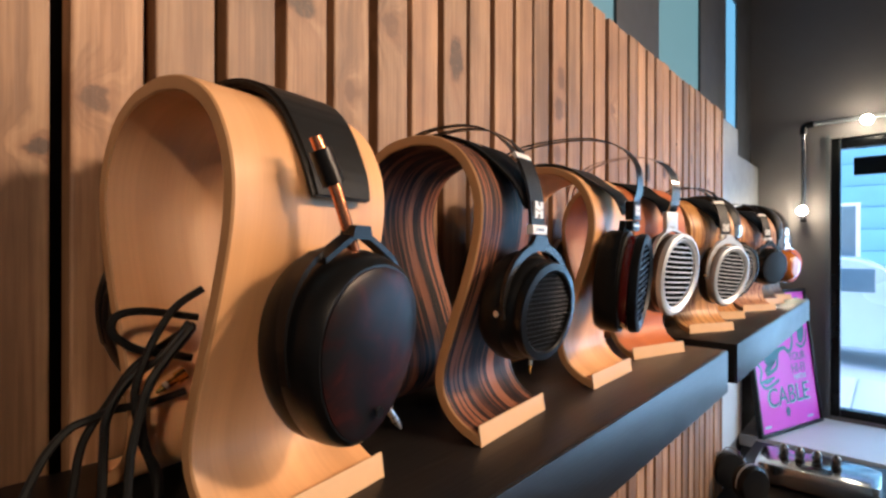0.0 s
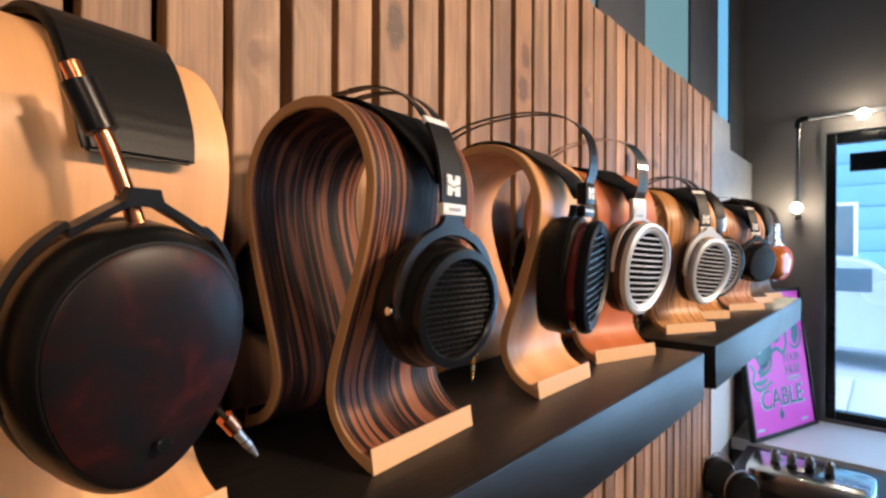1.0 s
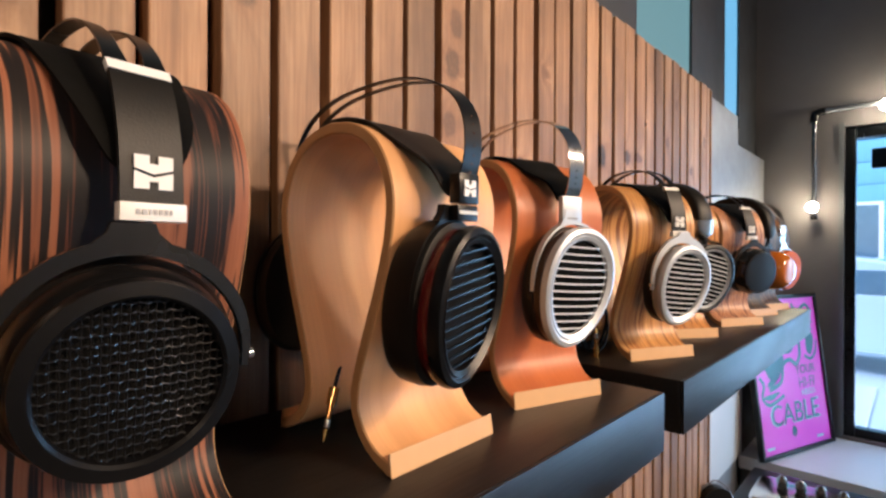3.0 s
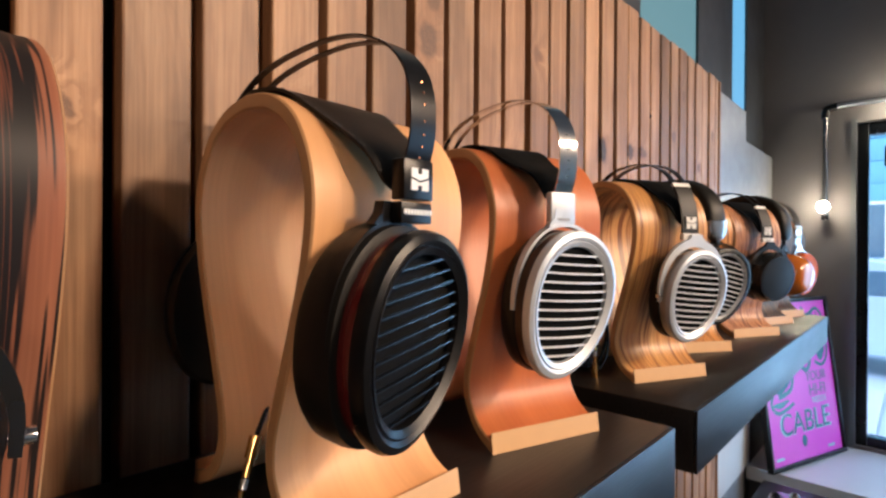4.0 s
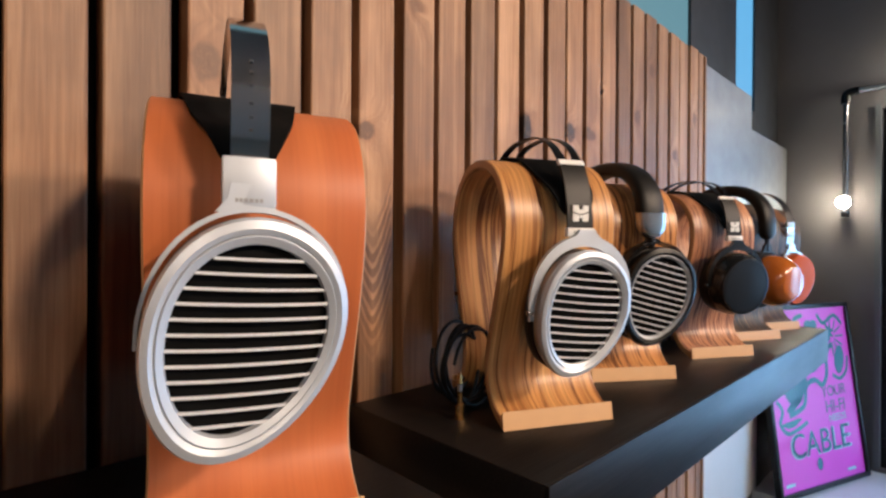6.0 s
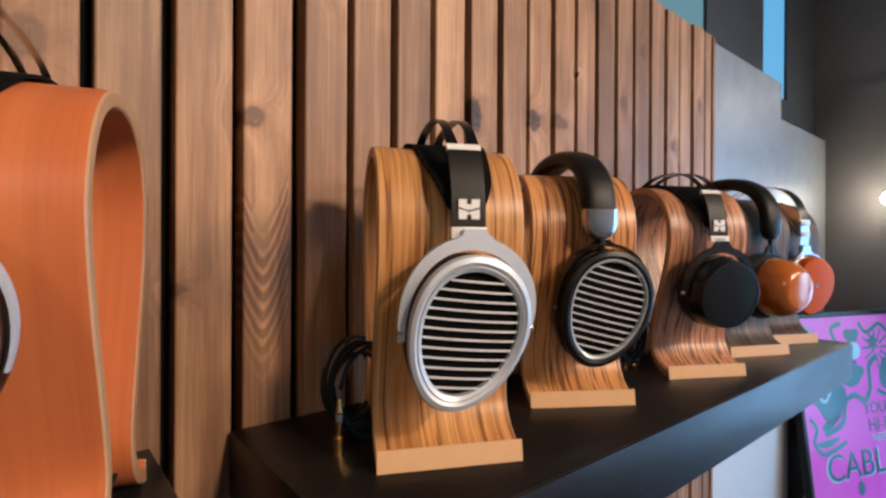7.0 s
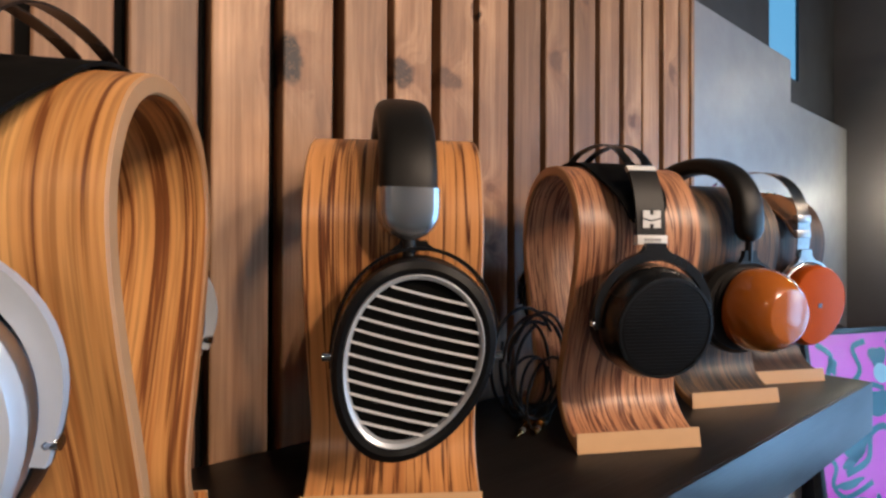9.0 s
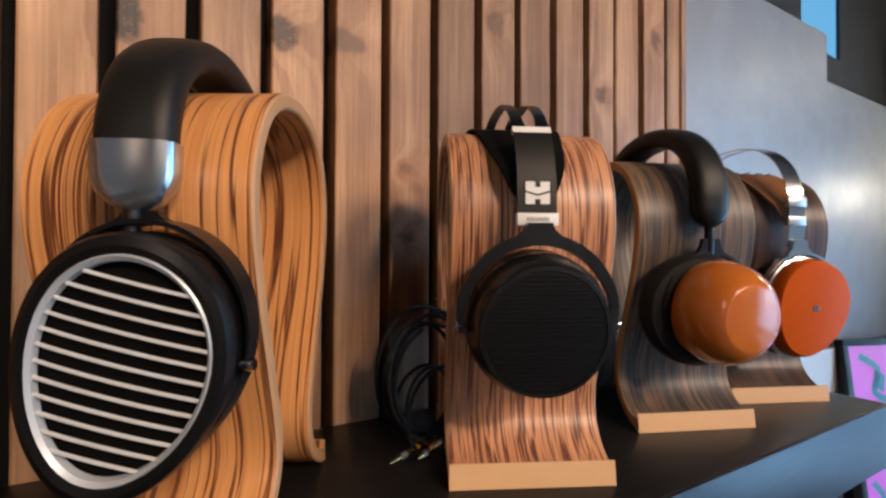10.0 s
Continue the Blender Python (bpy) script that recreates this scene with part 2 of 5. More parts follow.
ROSE = veneer("rosewood_zebra_veneer", [(0.36, (0.12, 0.042, 0.022)), (0.405, (0.56, 0.27, 0.13)), (0.448, (0.56, 0.26, 0.125)), (0.458, (0.11, 0.036, 0.020)), (0.476, (0.13, 0.044, 0.024)), (0.488, (0.58, 0.28, 0.14)), (0.520, (0.62, 0.31, 0.155)), (0.530, (0.12, 0.042, 0.024)), (0.546, (0.14, 0.050, 0.028)), (0.558, (0.64, 0.33, 0.165)), (0.590, (0.60, 0.29, 0.14)), (0.600, (0.12, 0.042, 0.024)), (0.616, (0.14, 0.05, 0.028)), (0.628, (0.54, 0.25, 0.12)), (0.70, (0.3, 0.12, 0.06))], 56, 1, 0.40, 12.0, 0.22)
GREYWOOD = veneer("smoked_veneer", [(0.36, (0.022, 0.020, 0.020)), (0.45, (0.15, 0.092, 0.056)), (0.48, (0.026, 0.030, 0.034)), (0.51, (0.045, 0.04, 0.04)), (0.53, (0.24, 0.145, 0.075)), (0.56, (0.035, 0.035, 0.038)), (0.60, (0.20, 0.12, 0.065)), (0.66, (0.04, 0.032, 0.03))], 66, 1, 0.46, 15.0, 0.3)
WENGE = veneer("wenge_veneer", [(0.36, (0.022, 0.014, 0.012)), (0.5, (0.075, 0.042, 0.03)), (0.6, (0.13, 0.075, 0.048)), (0.72, (0.035, 0.022, 0.018))], 95, 1, 0.36, 18.0, 0.3)
PLY = plain("plywood_edge", (0.62, 0.385, 0.19), 0.5, 0, 70, 0.10, 0.05)
PLY_DARK = veneer("plywood_side", [(0.3, (0.38, 0.20, 0.085)), (0.6, (0.48, 0.27, 0.125))], 30, 1, 0.5, 4.0, 0.2)
def stained_shelf():
    m, t, b = nodes_of("black_stained_ash")
    grain = noise_tex(t, coords(t, (0.035, 1.0, 1.0)), 330.0, 4, 0.6)
    broad = noise_tex(t, coords(t, (0.3, 1.0, 1.0)), 12.0)
    r = ramp(t, [(0.35, (0.006, 0.0055, 0.0055)), (0.65, (0.013, 0.012, 0.012))])
    t.links.new(grain, r.inputs[0])
    t.links.new(r.outputs[0], b.inputs["Base Color"])
    rr = ramp(t, [(0.3, (0.34, 0.34, 0.34)), (0.7, (0.42, 0.42, 0.42))])
    t.links.new(broad, rr.inputs[0])
    t.links.new(rr.outputs[0], b.inputs["Roughness"])
    b.inputs["Specular IOR Level"].default_value = 0.22
    bump(t, b, grain, 0.3, 0.0006)
    return m


BLACK_SHELF = stained_shelf()
BLACK_METAL = plain("black_anodised_metal", (0.007, 0.007, 0.008), 0.30, 0.3, 90, 0.2, 0.02, 0.0, 0.35)
SATIN_BLACK = plain("black_satin_metal", (0.060, 0.059, 0.060), 0.27, 0.9, 160, 0.1, 0.0)
BLACK_PLASTIC = plain("black_plastic", (0.005, 0.005, 0.0055), 0.34, 0, 120, 0.2, 0.03, 0.0, 0.3)
BLACK_MATT = plain("matt_black_cloth", (0.004, 0.004, 0.004), 0.9, 0, 220, 0.3, 0.15, 0.0, 0.1)
BLACK_LEATHER = leather("black_leather", (0.006, 0.0055, 0.005))
BROWN_LEATHER = leather("tan_leather", (0.20, 0.085, 0.03))
SILVER = plain("satin_silver", (0.46, 0.475, 0.50), 0.34, 0.85, 160, 0.08, 0.02)
SLAT_SILVER = plain("bright_silver_slats", (0.78, 0.79, 0.82), 0.38, 0.2, 160, 0.04, 0.0)
SILVER_PAINT = plain("silver_paint", (0.52, 0.56, 0.62), 0.42, 0.4, 160, 0.06, 0.02)
WHITE_PAINT = plain("white_paint", (0.72, 0.71, 0.69), 0.5, 0, 90, 0.05, 0.02)
CHROME = plain("polished_steel", (0.62, 0.62, 0.63), 0.14, 1.0, 200, 0.05, 0.0)
GUNMETAL = plain("gunmetal", (0.20, 0.20, 0.21), 0.24, 0.9, 160, 0.08, 0.0)
SHELL_SILVER = plain("smoked_chrome", (0.56, 0.56, 0.57), 0.20, 0.95, 160, 0.08, 0.0)
WIRE = plain("dark_steel_wire", (0.11, 0.11, 0.115), 0.38, 0.9, 160, 0.1, 0.0)
COPPER = plain("copper", (0.62, 0.24, 0.12), 0.24, 1.0, 160, 0.12, 0.0)
GOLD = plain("gold_plating", (0.72, 0.46, 0.16), 0.22, 1.0, 160, 0.08, 0.0)
RED_WOOD = plain("dark_red_lacquer", (0.11, 0.008, 0.008), 0.25, 0, 40, 0.4, 0.0, 0.5)
WALNUT_RING = plain("dark_walnut_ring", (0.055, 0.024, 0.014), 0.3, 0, 60, 0.4, 0.0, 0.3)
ORANGE_WOOD = plain("orange_lacquered_wood", (0.48, 0.132, 0.006), 0.22, 0, 30, 0.25, 0.0, 0.85)
ORANGE_DEEP = plain("deep_orange_lacquer", (0.47, 0.084, 0.003), 0.32, 0, 26, 0.18, 0.0, 0.0, 0.08)
CABLE_MAT = plain("cable_rubber", (0.007, 0.007, 0.007), 0.55, 0, 200, 0.2, 0.05, 0.0, 0.25)


def red_black():
    m, t, b = nodes_of("burgundy_burl_cap")
    n = noise_tex(t, coords(t, (1, 1, 1)), 38.0, 5, 0.6, 0.6)
    r = ramp(t, [(0.40, (0.007, 0.007, 0.009)), (0.54, (0.014, 0.006, 0.007)), (0.70, (0.045, 0.009, 0.008))])
    t.links.new(n, r.inputs[0])
    t.links.new(r.outputs[0], b.inputs["Base Color"])
    b.inputs["Roughness"].default_value = 0.34
    b.inputs["Specular IOR Level"].default_value = 0.16
    return m


BURL = red_black()
PALE_WALL = plain("pale_bounce_wall", (0.56, 0.50, 0.43), 0.8, 0, 30, 0.06, 0.05)
GREY_WALL = plain("grey_brown_wall_paint", (0.165, 0.148, 0.146), 0.8, 0, 30, 0.06, 0.05)
BACKING = plain("black_backing_board", (0.008, 0.008, 0.008), 0.9, 0, 40, 0.2, 0.05, 0.0, 0.1)
DARK_WALL = plain("charcoal_paint", (0.03, 0.03, 0.032), 0.6, 0, 30, 0.1, 0.03)
CEILING_PAINT = plain("dark_ceiling_paint", (0.12, 0.11, 0.10), 0.85, 0, 20, 0.1, 0.05)
FLOOR_MAT = plain("pale_bounce_floor", (0.36, 0.30, 0.23), 0.5, 0, 12, 0.2, 0.05)
STEEL_PANEL = plain("brushed_steel_panel", (0.33, 0.33, 0.34), 0.52, 0.55, 120, 0.06, 0.03)
TRIM_PAINT = plain("grey_trim", (0.13, 0.135, 0.14), 0.5, 0, 30, 0.05, 0.02)
WHITE_LAM = plain("pale_laminate", (0.62, 0.62, 0.62), 0.4, 0, 30, 0.05, 0.02)
# emission in these two panes replaces daylight coming through from behind
TEAL_GLASS = glow("glowing_teal_pane", (0.16, 0.28, 0.28), 0.45, 0.03)
BLUE_GLASS = glow("glowing_blue_pane", (0.17, 0.40, 0.58), 0.55, 0.03)
WINDOW_GLASS = glass("window_glass")
BULB = glow("lit_bulb", (1.0, 0.80, 0.52), 70.0)


# ---- mesh helpers ----
def obj(name, bm, mats, parent=None, label="", smooth=True):
    me = bpy.data.meshes.new(name)
    bm.normal_update()
    bm.to_mesh(me)
    bm.free()
    for m in mats if isinstance(mats, (list, tuple)) else [mats]:
        me.materials.append(m)
    if smooth:
        me.shade_smooth()
        me.set_sharp_from_angle(angle=radians(35))
    o = new(name, me)
    o.parent = parent
    if label:
        o["label"] = label
    return o


def part(name, bm, material, parent, label=""):
    return obj(name, bm, material, parent, label)


def box(bm, x0, x1, y0, y1, z0, z1, bev=0.0, m=None, mi=0):
    vs = [bm.verts.new((x, y, z)) for x in (x0, x1) for y in (y0, y1) for z in (z0, z1)]
    fs = [bm.faces.new([vs[i] for i in q]) for q in ((0, 1, 3, 2), (4, 6, 7, 5), (0, 4, 5, 1), (2, 3, 7, 6), (0, 2, 6, 4), (1, 5, 7, 3))]
    for f in fs:
        f.material_index = mi
    if bev:
        es = list({e for f in fs for e in f.edges})
        r = bmesh.ops.bevel(bm, geom=es, offset=bev, segments=2, affect="EDGES", profile=0.5)
        vs = list({v for f in r["faces"] for v in f.verts} | {v for v in vs if v.is_valid})
    if m is not None:
        bmesh.ops.transform(bm, matrix=m, verts=vs)
    return bm


def block(x0, x1, y0, y1, z0, z1, bev=0.0, m=None):
    return box(bmesh.new(), x0, x1, y0, y1, z0, z1, bev, m)


def loft(bm, rings, cap0=True, cap1=True, closed=True, mi=0):
    """Skin over a row of rings, each a list of points."""
    rs = [[bm.verts.new(p) for p in r] for r in rings]
    n = len(rs[0])
    for a, b in zip(rs, rs[1:]):
        for i in range(n if closed else n - 1):
            j = (i + 1) % n
            bm.faces.new((a[i], a[j], b[j], b[i])).material_index = mi
    if cap0:
        bm.faces.new(rs[0][::-1]).material_index = mi
    if cap1:
        bm.faces.new(rs[-1]).material_index = mi
    return bm


def tube(bm, pts, radius, n=8, cap=True):
    """A round rod along a row of points."""
    pts = [Vector(p) for p in pts]
    rings = []
    up = Vector((0.31, 0.47, 0.83)).normalized()
    for i, p in enumerate(pts):
        d = (pts[min(i + 1, len(pts) - 1)] - pts[max(i - 1, 0)]).normalized()
        a = d.cross(up)
        a = a.normalized() if a.length > 1e-4 else d.orthogonal().normalized()
        b = d.cross(a)
        up = -b if b.dot(up) < 0 else b
        a = d.cross(up).normalized()
        b = up
        r = radius[i] if isinstance(radius, (list, tuple)) else radius
        rings.append([p + r * (math.cos(2 * math.pi * k / n) * a + math.sin(2 * math.pi * k / n) * b) for k in range(n)])
    loft(bm, rings, cap, cap)
    bmesh.ops.recalc_face_normals(bm, faces=bm.faces[:])
    return bm


def spline(pts, n, closed=False):
    """Catmull-Rom through a few control points, n steps a span."""
    out, k = [], len(pts)
    spans = k if closed else k - 1
    for i in range(spans):
        g = [Vector(pts[(i + j) % k] if closed else pts[min(max(i + j, 0), k - 1)]) for j in (-1, 0, 1, 2)]
        for s in range(n):
            t = s / n
            out.append(0.5 * ((2 * g[1]) + (g[2] - g[0]) * t + (2 * g[0] - 5 * g[1] + 4 * g[2] - g[3]) * t * t + (3 * g[1] - g[0] - 3 * g[2] + g[3]) * t ** 3))
    if not closed:
        out.append(Vector(pts[-1]))
    return out


def ribbon(bm, path, widths, thick, xc=0.0, mi=0):
    """A strip across x that follows a path of (y, z), with a width (or left and right reach) at each point."""
    rings = []
    n = len(path)
    for i, (y, z) in enumerate(path):
        d = Vector(path[min(i + 1, n - 1)]) - Vector(path[max(i - 1, 0)])
        d = d.normalized()
        o = Vector((-d.y, d.x)) * thick / 2
        w = widths[i] if isinstance(widths, (list, tuple)) else widths
        x0, x1 = (w if isinstance(w, tuple) else (-w / 2, w / 2))
        rings.append([(xc + x0, y + o.x, z + o.y), (xc + x1, y + o.x, z + o.y), (xc + x1, y - o.x, z - o.y), (xc + x0, y - o.x, z - o.y)])
    loft(bm, rings, mi=mi)
    bmesh.ops.recalc_face_normals(bm, faces=bm.faces[:])
    return bm


def disc(bm, m, radius, depth, n=20, bev=0.0):
    """A short round rod along local y from 0 to -depth."""
    def ring(r, y):
        return [m @ Vector((r * math.cos(2 * math.pi * k / n), y, r * math.sin(2 * math.pi * k / n))) for k in range(n)]
    rings = [ring(radius, 0)]
    if bev:
        rings += [ring(radius, -depth + bev), ring(radius - bev, -depth)]
    else:
        rings += [ring(radius, -depth)]
    loft(bm, rings)
    bmesh.ops.recalc_face_normals(bm, faces=bm.faces[:])
    return bm


def empty(name, m, label, category, group=""):
    e = new(name)
    e.empty_display_size = 0.05
    e.matrix_world = m
    return tagged(e, label, category, group)


# ---- the room ----
X_END, Y_BACK, X_REAR, Y_ROOM, Z_TOP = 3.6, 0.16, -2.4, -3.6, 3.2


def structure(name, bm, material, label, category, smooth=False):
    return tagged(obj(name, bm, material, smooth=smooth), label, category, kind="structure")


# unseen room shell; floor and two walls are kept pale to bounce fill light
structure("floor", block(X_REAR - 0.2, X_END + 0.25, Y_ROOM - 0.2, Y_BACK + 0.3, -0.1, 0), FLOOR_MAT, "wooden floor of the listening room, pale to bounce fill light", "floor")
structure("ceiling", block(X_REAR - 0.2, X_END + 0.25, Y_ROOM - 0.2, Y_BACK + 0.3, Z_TOP, Z_TOP + 0.1), CEILING_PAINT, "dark painted ceiling", "ceiling")
structure("wall_rear", block(X_REAR - 0.2, X_REAR, Y_ROOM, Y_BACK + 0.3, 0, Z_TOP), PALE_WALL, "unseen warm white wall, pale to bounce fill light", "wall")
structure("wall_room", block(X_REAR - 0.2, X_END + 0.25, Y_ROOM - 0.2, Y_ROOM, 0, Z_TOP), PALE_WALL, "unseen warm white wall, pale to bounce fill light", "wall")

# end wall with the window opening and a second opening out of view
WY0, WY1, WZ0, WZ1 = -1.75, -0.223, 0.665, 2.25
VY0, VY1 = -3.4, -1.95
bm = bmesh.new()
box(bm, X_END, X_END + 0.25, WY1, Y_BACK + 0.3, 0, Z_TOP)
box(bm, X_END, X_END + 0.25, VY1, WY0, 0, Z_TOP)
box(bm, X_END, X_END + 0.25, Y_ROOM, VY0, 0, Z_TOP)
for a, b in ((WY0, WY1), (VY0, VY1)):
    box(bm, X_END, X_END + 0.25, a, b, 0, WZ0)
    box(bm, X_END, X_END + 0.25, a, b, WZ1, Z_TOP)
structure("wall_end", bm, GREY_WALL, "grey-brown painted wall round a shop window", "wall")

# long wall behind the slats, with high frosted panes that glow themselves
bm = bmesh.new()
box(bm, X_REAR, X_END, 0.17, 0.30, 0, 2.235)
box(bm, X_REAR, X_END, 0.17, 0.30, 3.0, Z_TOP)
for x0, x1 in ((X_REAR, -0.9), (0.2, 0.45), (1.53, 1.92), (2.47, 2.95), (3.21, X_END)):
    box(bm, x0, x1, 0.17, 0.30, 2.235, 3.0)
structure("wall_long", bm, DARK_WALL, "charcoal wall with high panes above the slats", "wall")
for i, (x0, x1, mt) in enumerate(((-0.9, 0.2, TEAL_GLASS), (0.45, 1.53, TEAL_GLASS), (1.92, 2.47, TEAL_GLASS), (2.95, 3.21, BLUE_GLASS))):
    structure("window_%d" % (i + 2), block(x0 + 0.001, x1 - 0.001, 0.180, 0.190, 2.235, 2.999), mt, "high pane that glows in place of daylight behind it", "window")
bm = bmesh.new()
box(bm, 2.1, 2.98, 0.12, 0.165, 0, 2.243, 0.002)
structure("wall_panel", bm, STEEL_PANEL, "brushed grey metal wall panel beside the slats", "wall panel")
bm = bmesh.new()
box(bm, 2.984, X_END - 0.002, 0.13, 0.166, 0, 2.12, 0.002)
structure("wall_panel_2", bm, STEEL_PANEL, "lower grey metal wall panel in the corner", "wall panel")

# window: black frame, jamb, glass
w = empty("window_1", pose(0, 0, 0), "shop window with black frame and clear pane", "window")
w["kind"] = "structure"
bm = bmesh.new()
for y0, y1, z0, z1 in ((WY0, WY0 + 0.05, WZ0, WZ1), (WY1 - 0.045, WY1, WZ0, WZ1), (WY0 + 0.05, WY1 - 0.045, WZ0, WZ0 + 0.045), (WY0 + 0.05, WY1 - 0.045, WZ1 - 0.06, WZ1)):
    box(bm, X_END + 0.02, X_END + 0.09, y0 + 0.001, y1 - 0.001, z0 + 0.001, z1 - 0.001, 0.003)
part("window_frame", bm, BLACK_METAL, w)
pane = part("pane", block(X_END + 0.05, X_END + 0.056, WY0 + 0.05, WY1 - 0.045, WZ0 + 0.045, WZ1 - 0.06), WINDOW_GLASS, w)
pane.visible_shadow = False
bm = block(X_END - 0.012, X_END - 0.001, WY1 + 0.001, WY1 + 0.022, WZ0, WZ1 + 0.02)
structure("trim", bm, TRIM_PAINT, "grey corner trim beside the window", "trim")

# slatted cladding: backing board and separate boards
GAP0, PITCH, SLAT_TOP, SLAT_END = 0.077, 0.0618, 2.138, 2.11
cl = structure("wall_slatted", block(X_REAR + 0.002, SLAT_END - 0.002, 0.03, 0.168, 0.002, SLAT_TOP - 0.004), BACKING, "vertical stained pine slats on a black backing", "slatted wall")
rng = random.Random(4)
slat_meshes = []
for k in range(3):
    bm = block(0, 0.0508, 0, 0.028, 0.004, SLAT_TOP, 0.0022)
    me = bpy.data.meshes.new("slat")
    bm.normal_update()
    bm.to_mesh(me)
    bm.free()
    me.materials.append(PINE)
    slat_meshes.append(me)
k = -40
while True:
    x0 = GAP0 + PITCH * k + 0.011
    if x0 + 0.05 > SLAT_END + 0.01:
        break
    o = new("slat", slat_meshes[k % 3])
    o.parent = cl
    o.location = (x0 + rng.uniform(-0.0012, 0.0012), rng.uniform(-0.0015, 0.002), rng.uniform(-0.004, 0.003))
    o.rotation_euler = (0, rng.uniform(-0.0006, 0.0006), 0)
    k += 1
structure("batten", block(SLAT_END - 0.012, SLAT_END, -0.003, 0.03, 0.003, SLAT_TOP - 0.002, 0.001), PINE, "end edge of the slatted cladding", "trim")


# ---- shelves ----
def shelf(x0, x1, label):
    e = empty("wall_shelf", pose(x0, 0, SHELF), label, "shelf", "wall shelves")
    part("board", block(0, x1 - x0, -0.2665, -0.003, -0.07, 0, 0.0012), BLACK_SHELF, e)
    part("front_edge", block(0.0005, x1 - x0 - 0.0005, -0.270, -0.2667, -0.0698, -0.0002, 0.0012), BLACK_SHELF, e)


shelf(-0.9, 0.932, "thick black floating wall shelf carrying headphones")
shelf(1.0, 2.085, "thick black floating wall shelf with a narrow gap beside")


# ---- headphone stands ----
W = 0.124


def stand_half(side):
    """One half of the omega: centre line from the crest down to the foot."""
    c = [(0.0, 0.2695), (0.030, 0.2645), (0.056, 0.2480), (0.0715, 0.219), (0.0730, 0.187), (0.0630, 0.146), (0.0465, 0.100), (0.0340, 0.062), (0.0340, 0.040), (0.0440, 0.0225), (0.0585, 0.0115), (0.0755, 0.0052)]
    return [(side * a, b) for a, b in c]


def headphone_stand(x, y, turn, veneer_mat, label, wood_side=PLY_DARK):
    st = empty("headphone_stand", pose(x, y, SHELF, 0, 0, turn), label, "headphone stand", "omega headphone stands")
    back = spline(stand_half(1), 5)
    front = spline(stand_half(-1), 5)
    line = back[::-1] + front[1:]
    line = [Vector((p[0], p[1])) for p in line]
    n, T = len(line), 0.0098
    outer, inner = [], []
    for i, p in enumerate(line):
        d = (line[min(i + 1, n - 1)] - line[max(i - 1, 0)]).normalized()
        o = Vector((d.y, -d.x)) * T / 2
        outer.append(p + o)
        inner.append(p - o)
    if outer[n // 2].y < inner[n // 2].y:
        outer, inner = inner, outer
    for s in (0, -1):
        sg = 1 if s == 0 else -1
        outer[s] = Vector((sg * 0.0745, 0.0175))
        inner[s] = Vector((sg * 0.0770, 0.0002))
        k1 = 1 if s == 0 else -2
        inner[k1] = Vector((inner[k1].x, 0.0003))
    for v in outer + inner:
        v.y = max(v.y, 0.0002)
    bm = bmesh.new()
    b = 0.0012
    rows = []
    for u, o, i in zip(line, outer, inner):
        mid = (o + i) / 2
        prof = [(-W / 2 + b, o), (W / 2 - b, o), (W / 2, o.lerp(i, 0.12)), (W / 2, o.lerp(i, 0.88)), (W / 2 - b, i), (-W / 2 + b, i), (-W / 2, o.lerp(i, 0.88)), (-W / 2, o.lerp(i, 0.12))]
        rows.append([bm.verts.new((px, q.x, q.y)) for px, q in prof])
    for a, c in zip(rows, rows[1:]):
        for i in range(8):
            j = (i + 1) % 8
            f = bm.faces.new((a[i], a[j], c[j], c[i]))
            f.material_index = 0 if i in (0, 4) else 1
    bm.faces.new(rows[0][::-1]).material_index = 2
    bm.faces.new(rows[-1]).material_index = 2
    bmesh.ops.recalc_face_normals(bm, faces=bm.faces[:])
    part("bent_sheet", bm, [veneer_mat, wood_side, PLY], st)
    for s in (-1, 1):
        bm = bmesh.new()
        loft(bm, [[(px, s * 0.0747, 0.0178), (px, s * 0.0773, 0.0002), (px, s * 0.0782, 0.0002), (px, s * 0.0756, 0.0178)] for px in (-W / 2, W / 2)])
        bmesh.ops.recalc_face_normals(bm, faces=bm.faces[:])
        part("foot_edge", bm, PLY, st, "pale plywood cut edge of the foot")
    return st


STANDS = []


def place(mid, turn):
    """Stand centre from the middle of its front foot."""
    a = radians(turn)
    return mid[0] - 0.0775 * math.sin(a), mid[1] + 0.0775 * math.cos(a), turn


POSES = [place((0.179, -0.199), 8), place((0.393, -0.206), 5), place((0.622, -0.205), 1), place((0.8115, -0.200), -18), place((1.1175, -0.2025), -26), place((1.338, -0.176), -33), place((1.587, -0.2085), -27.8), place((1.8075, -0.202), -24), place((1.981, -0.200), -24.7)]
for p, (vm, lb) in zip(POSES, (
        (MAPLE, "pale maple bent-wood omega headphone stand on the black shelf"),
        (EBONY, "dark striped ebony omega headphone stand on the black shelf"),
        (MAPLE, "pale maple omega headphone stand carrying black slatted headphones"),
        (CHERRY, "reddish cherry omega headphone stand on the black shelf"),
        (OLIVE, "golden brown striped omega headphone stand with silver headphones"),
        (ZEBRANO, "zebrano omega headphone stand with dark thin stripes"),
        (ROSE, "fine-striped rosewood omega headphone stand with round black headphones"),
        (GREYWOOD, "smoked grey-brown striped omega headphone stand"),
        (WENGE, "dark wenge omega headphone stand at the shelf's end"))):
    STANDS.append(headphone_stand(*p, vm, lb))


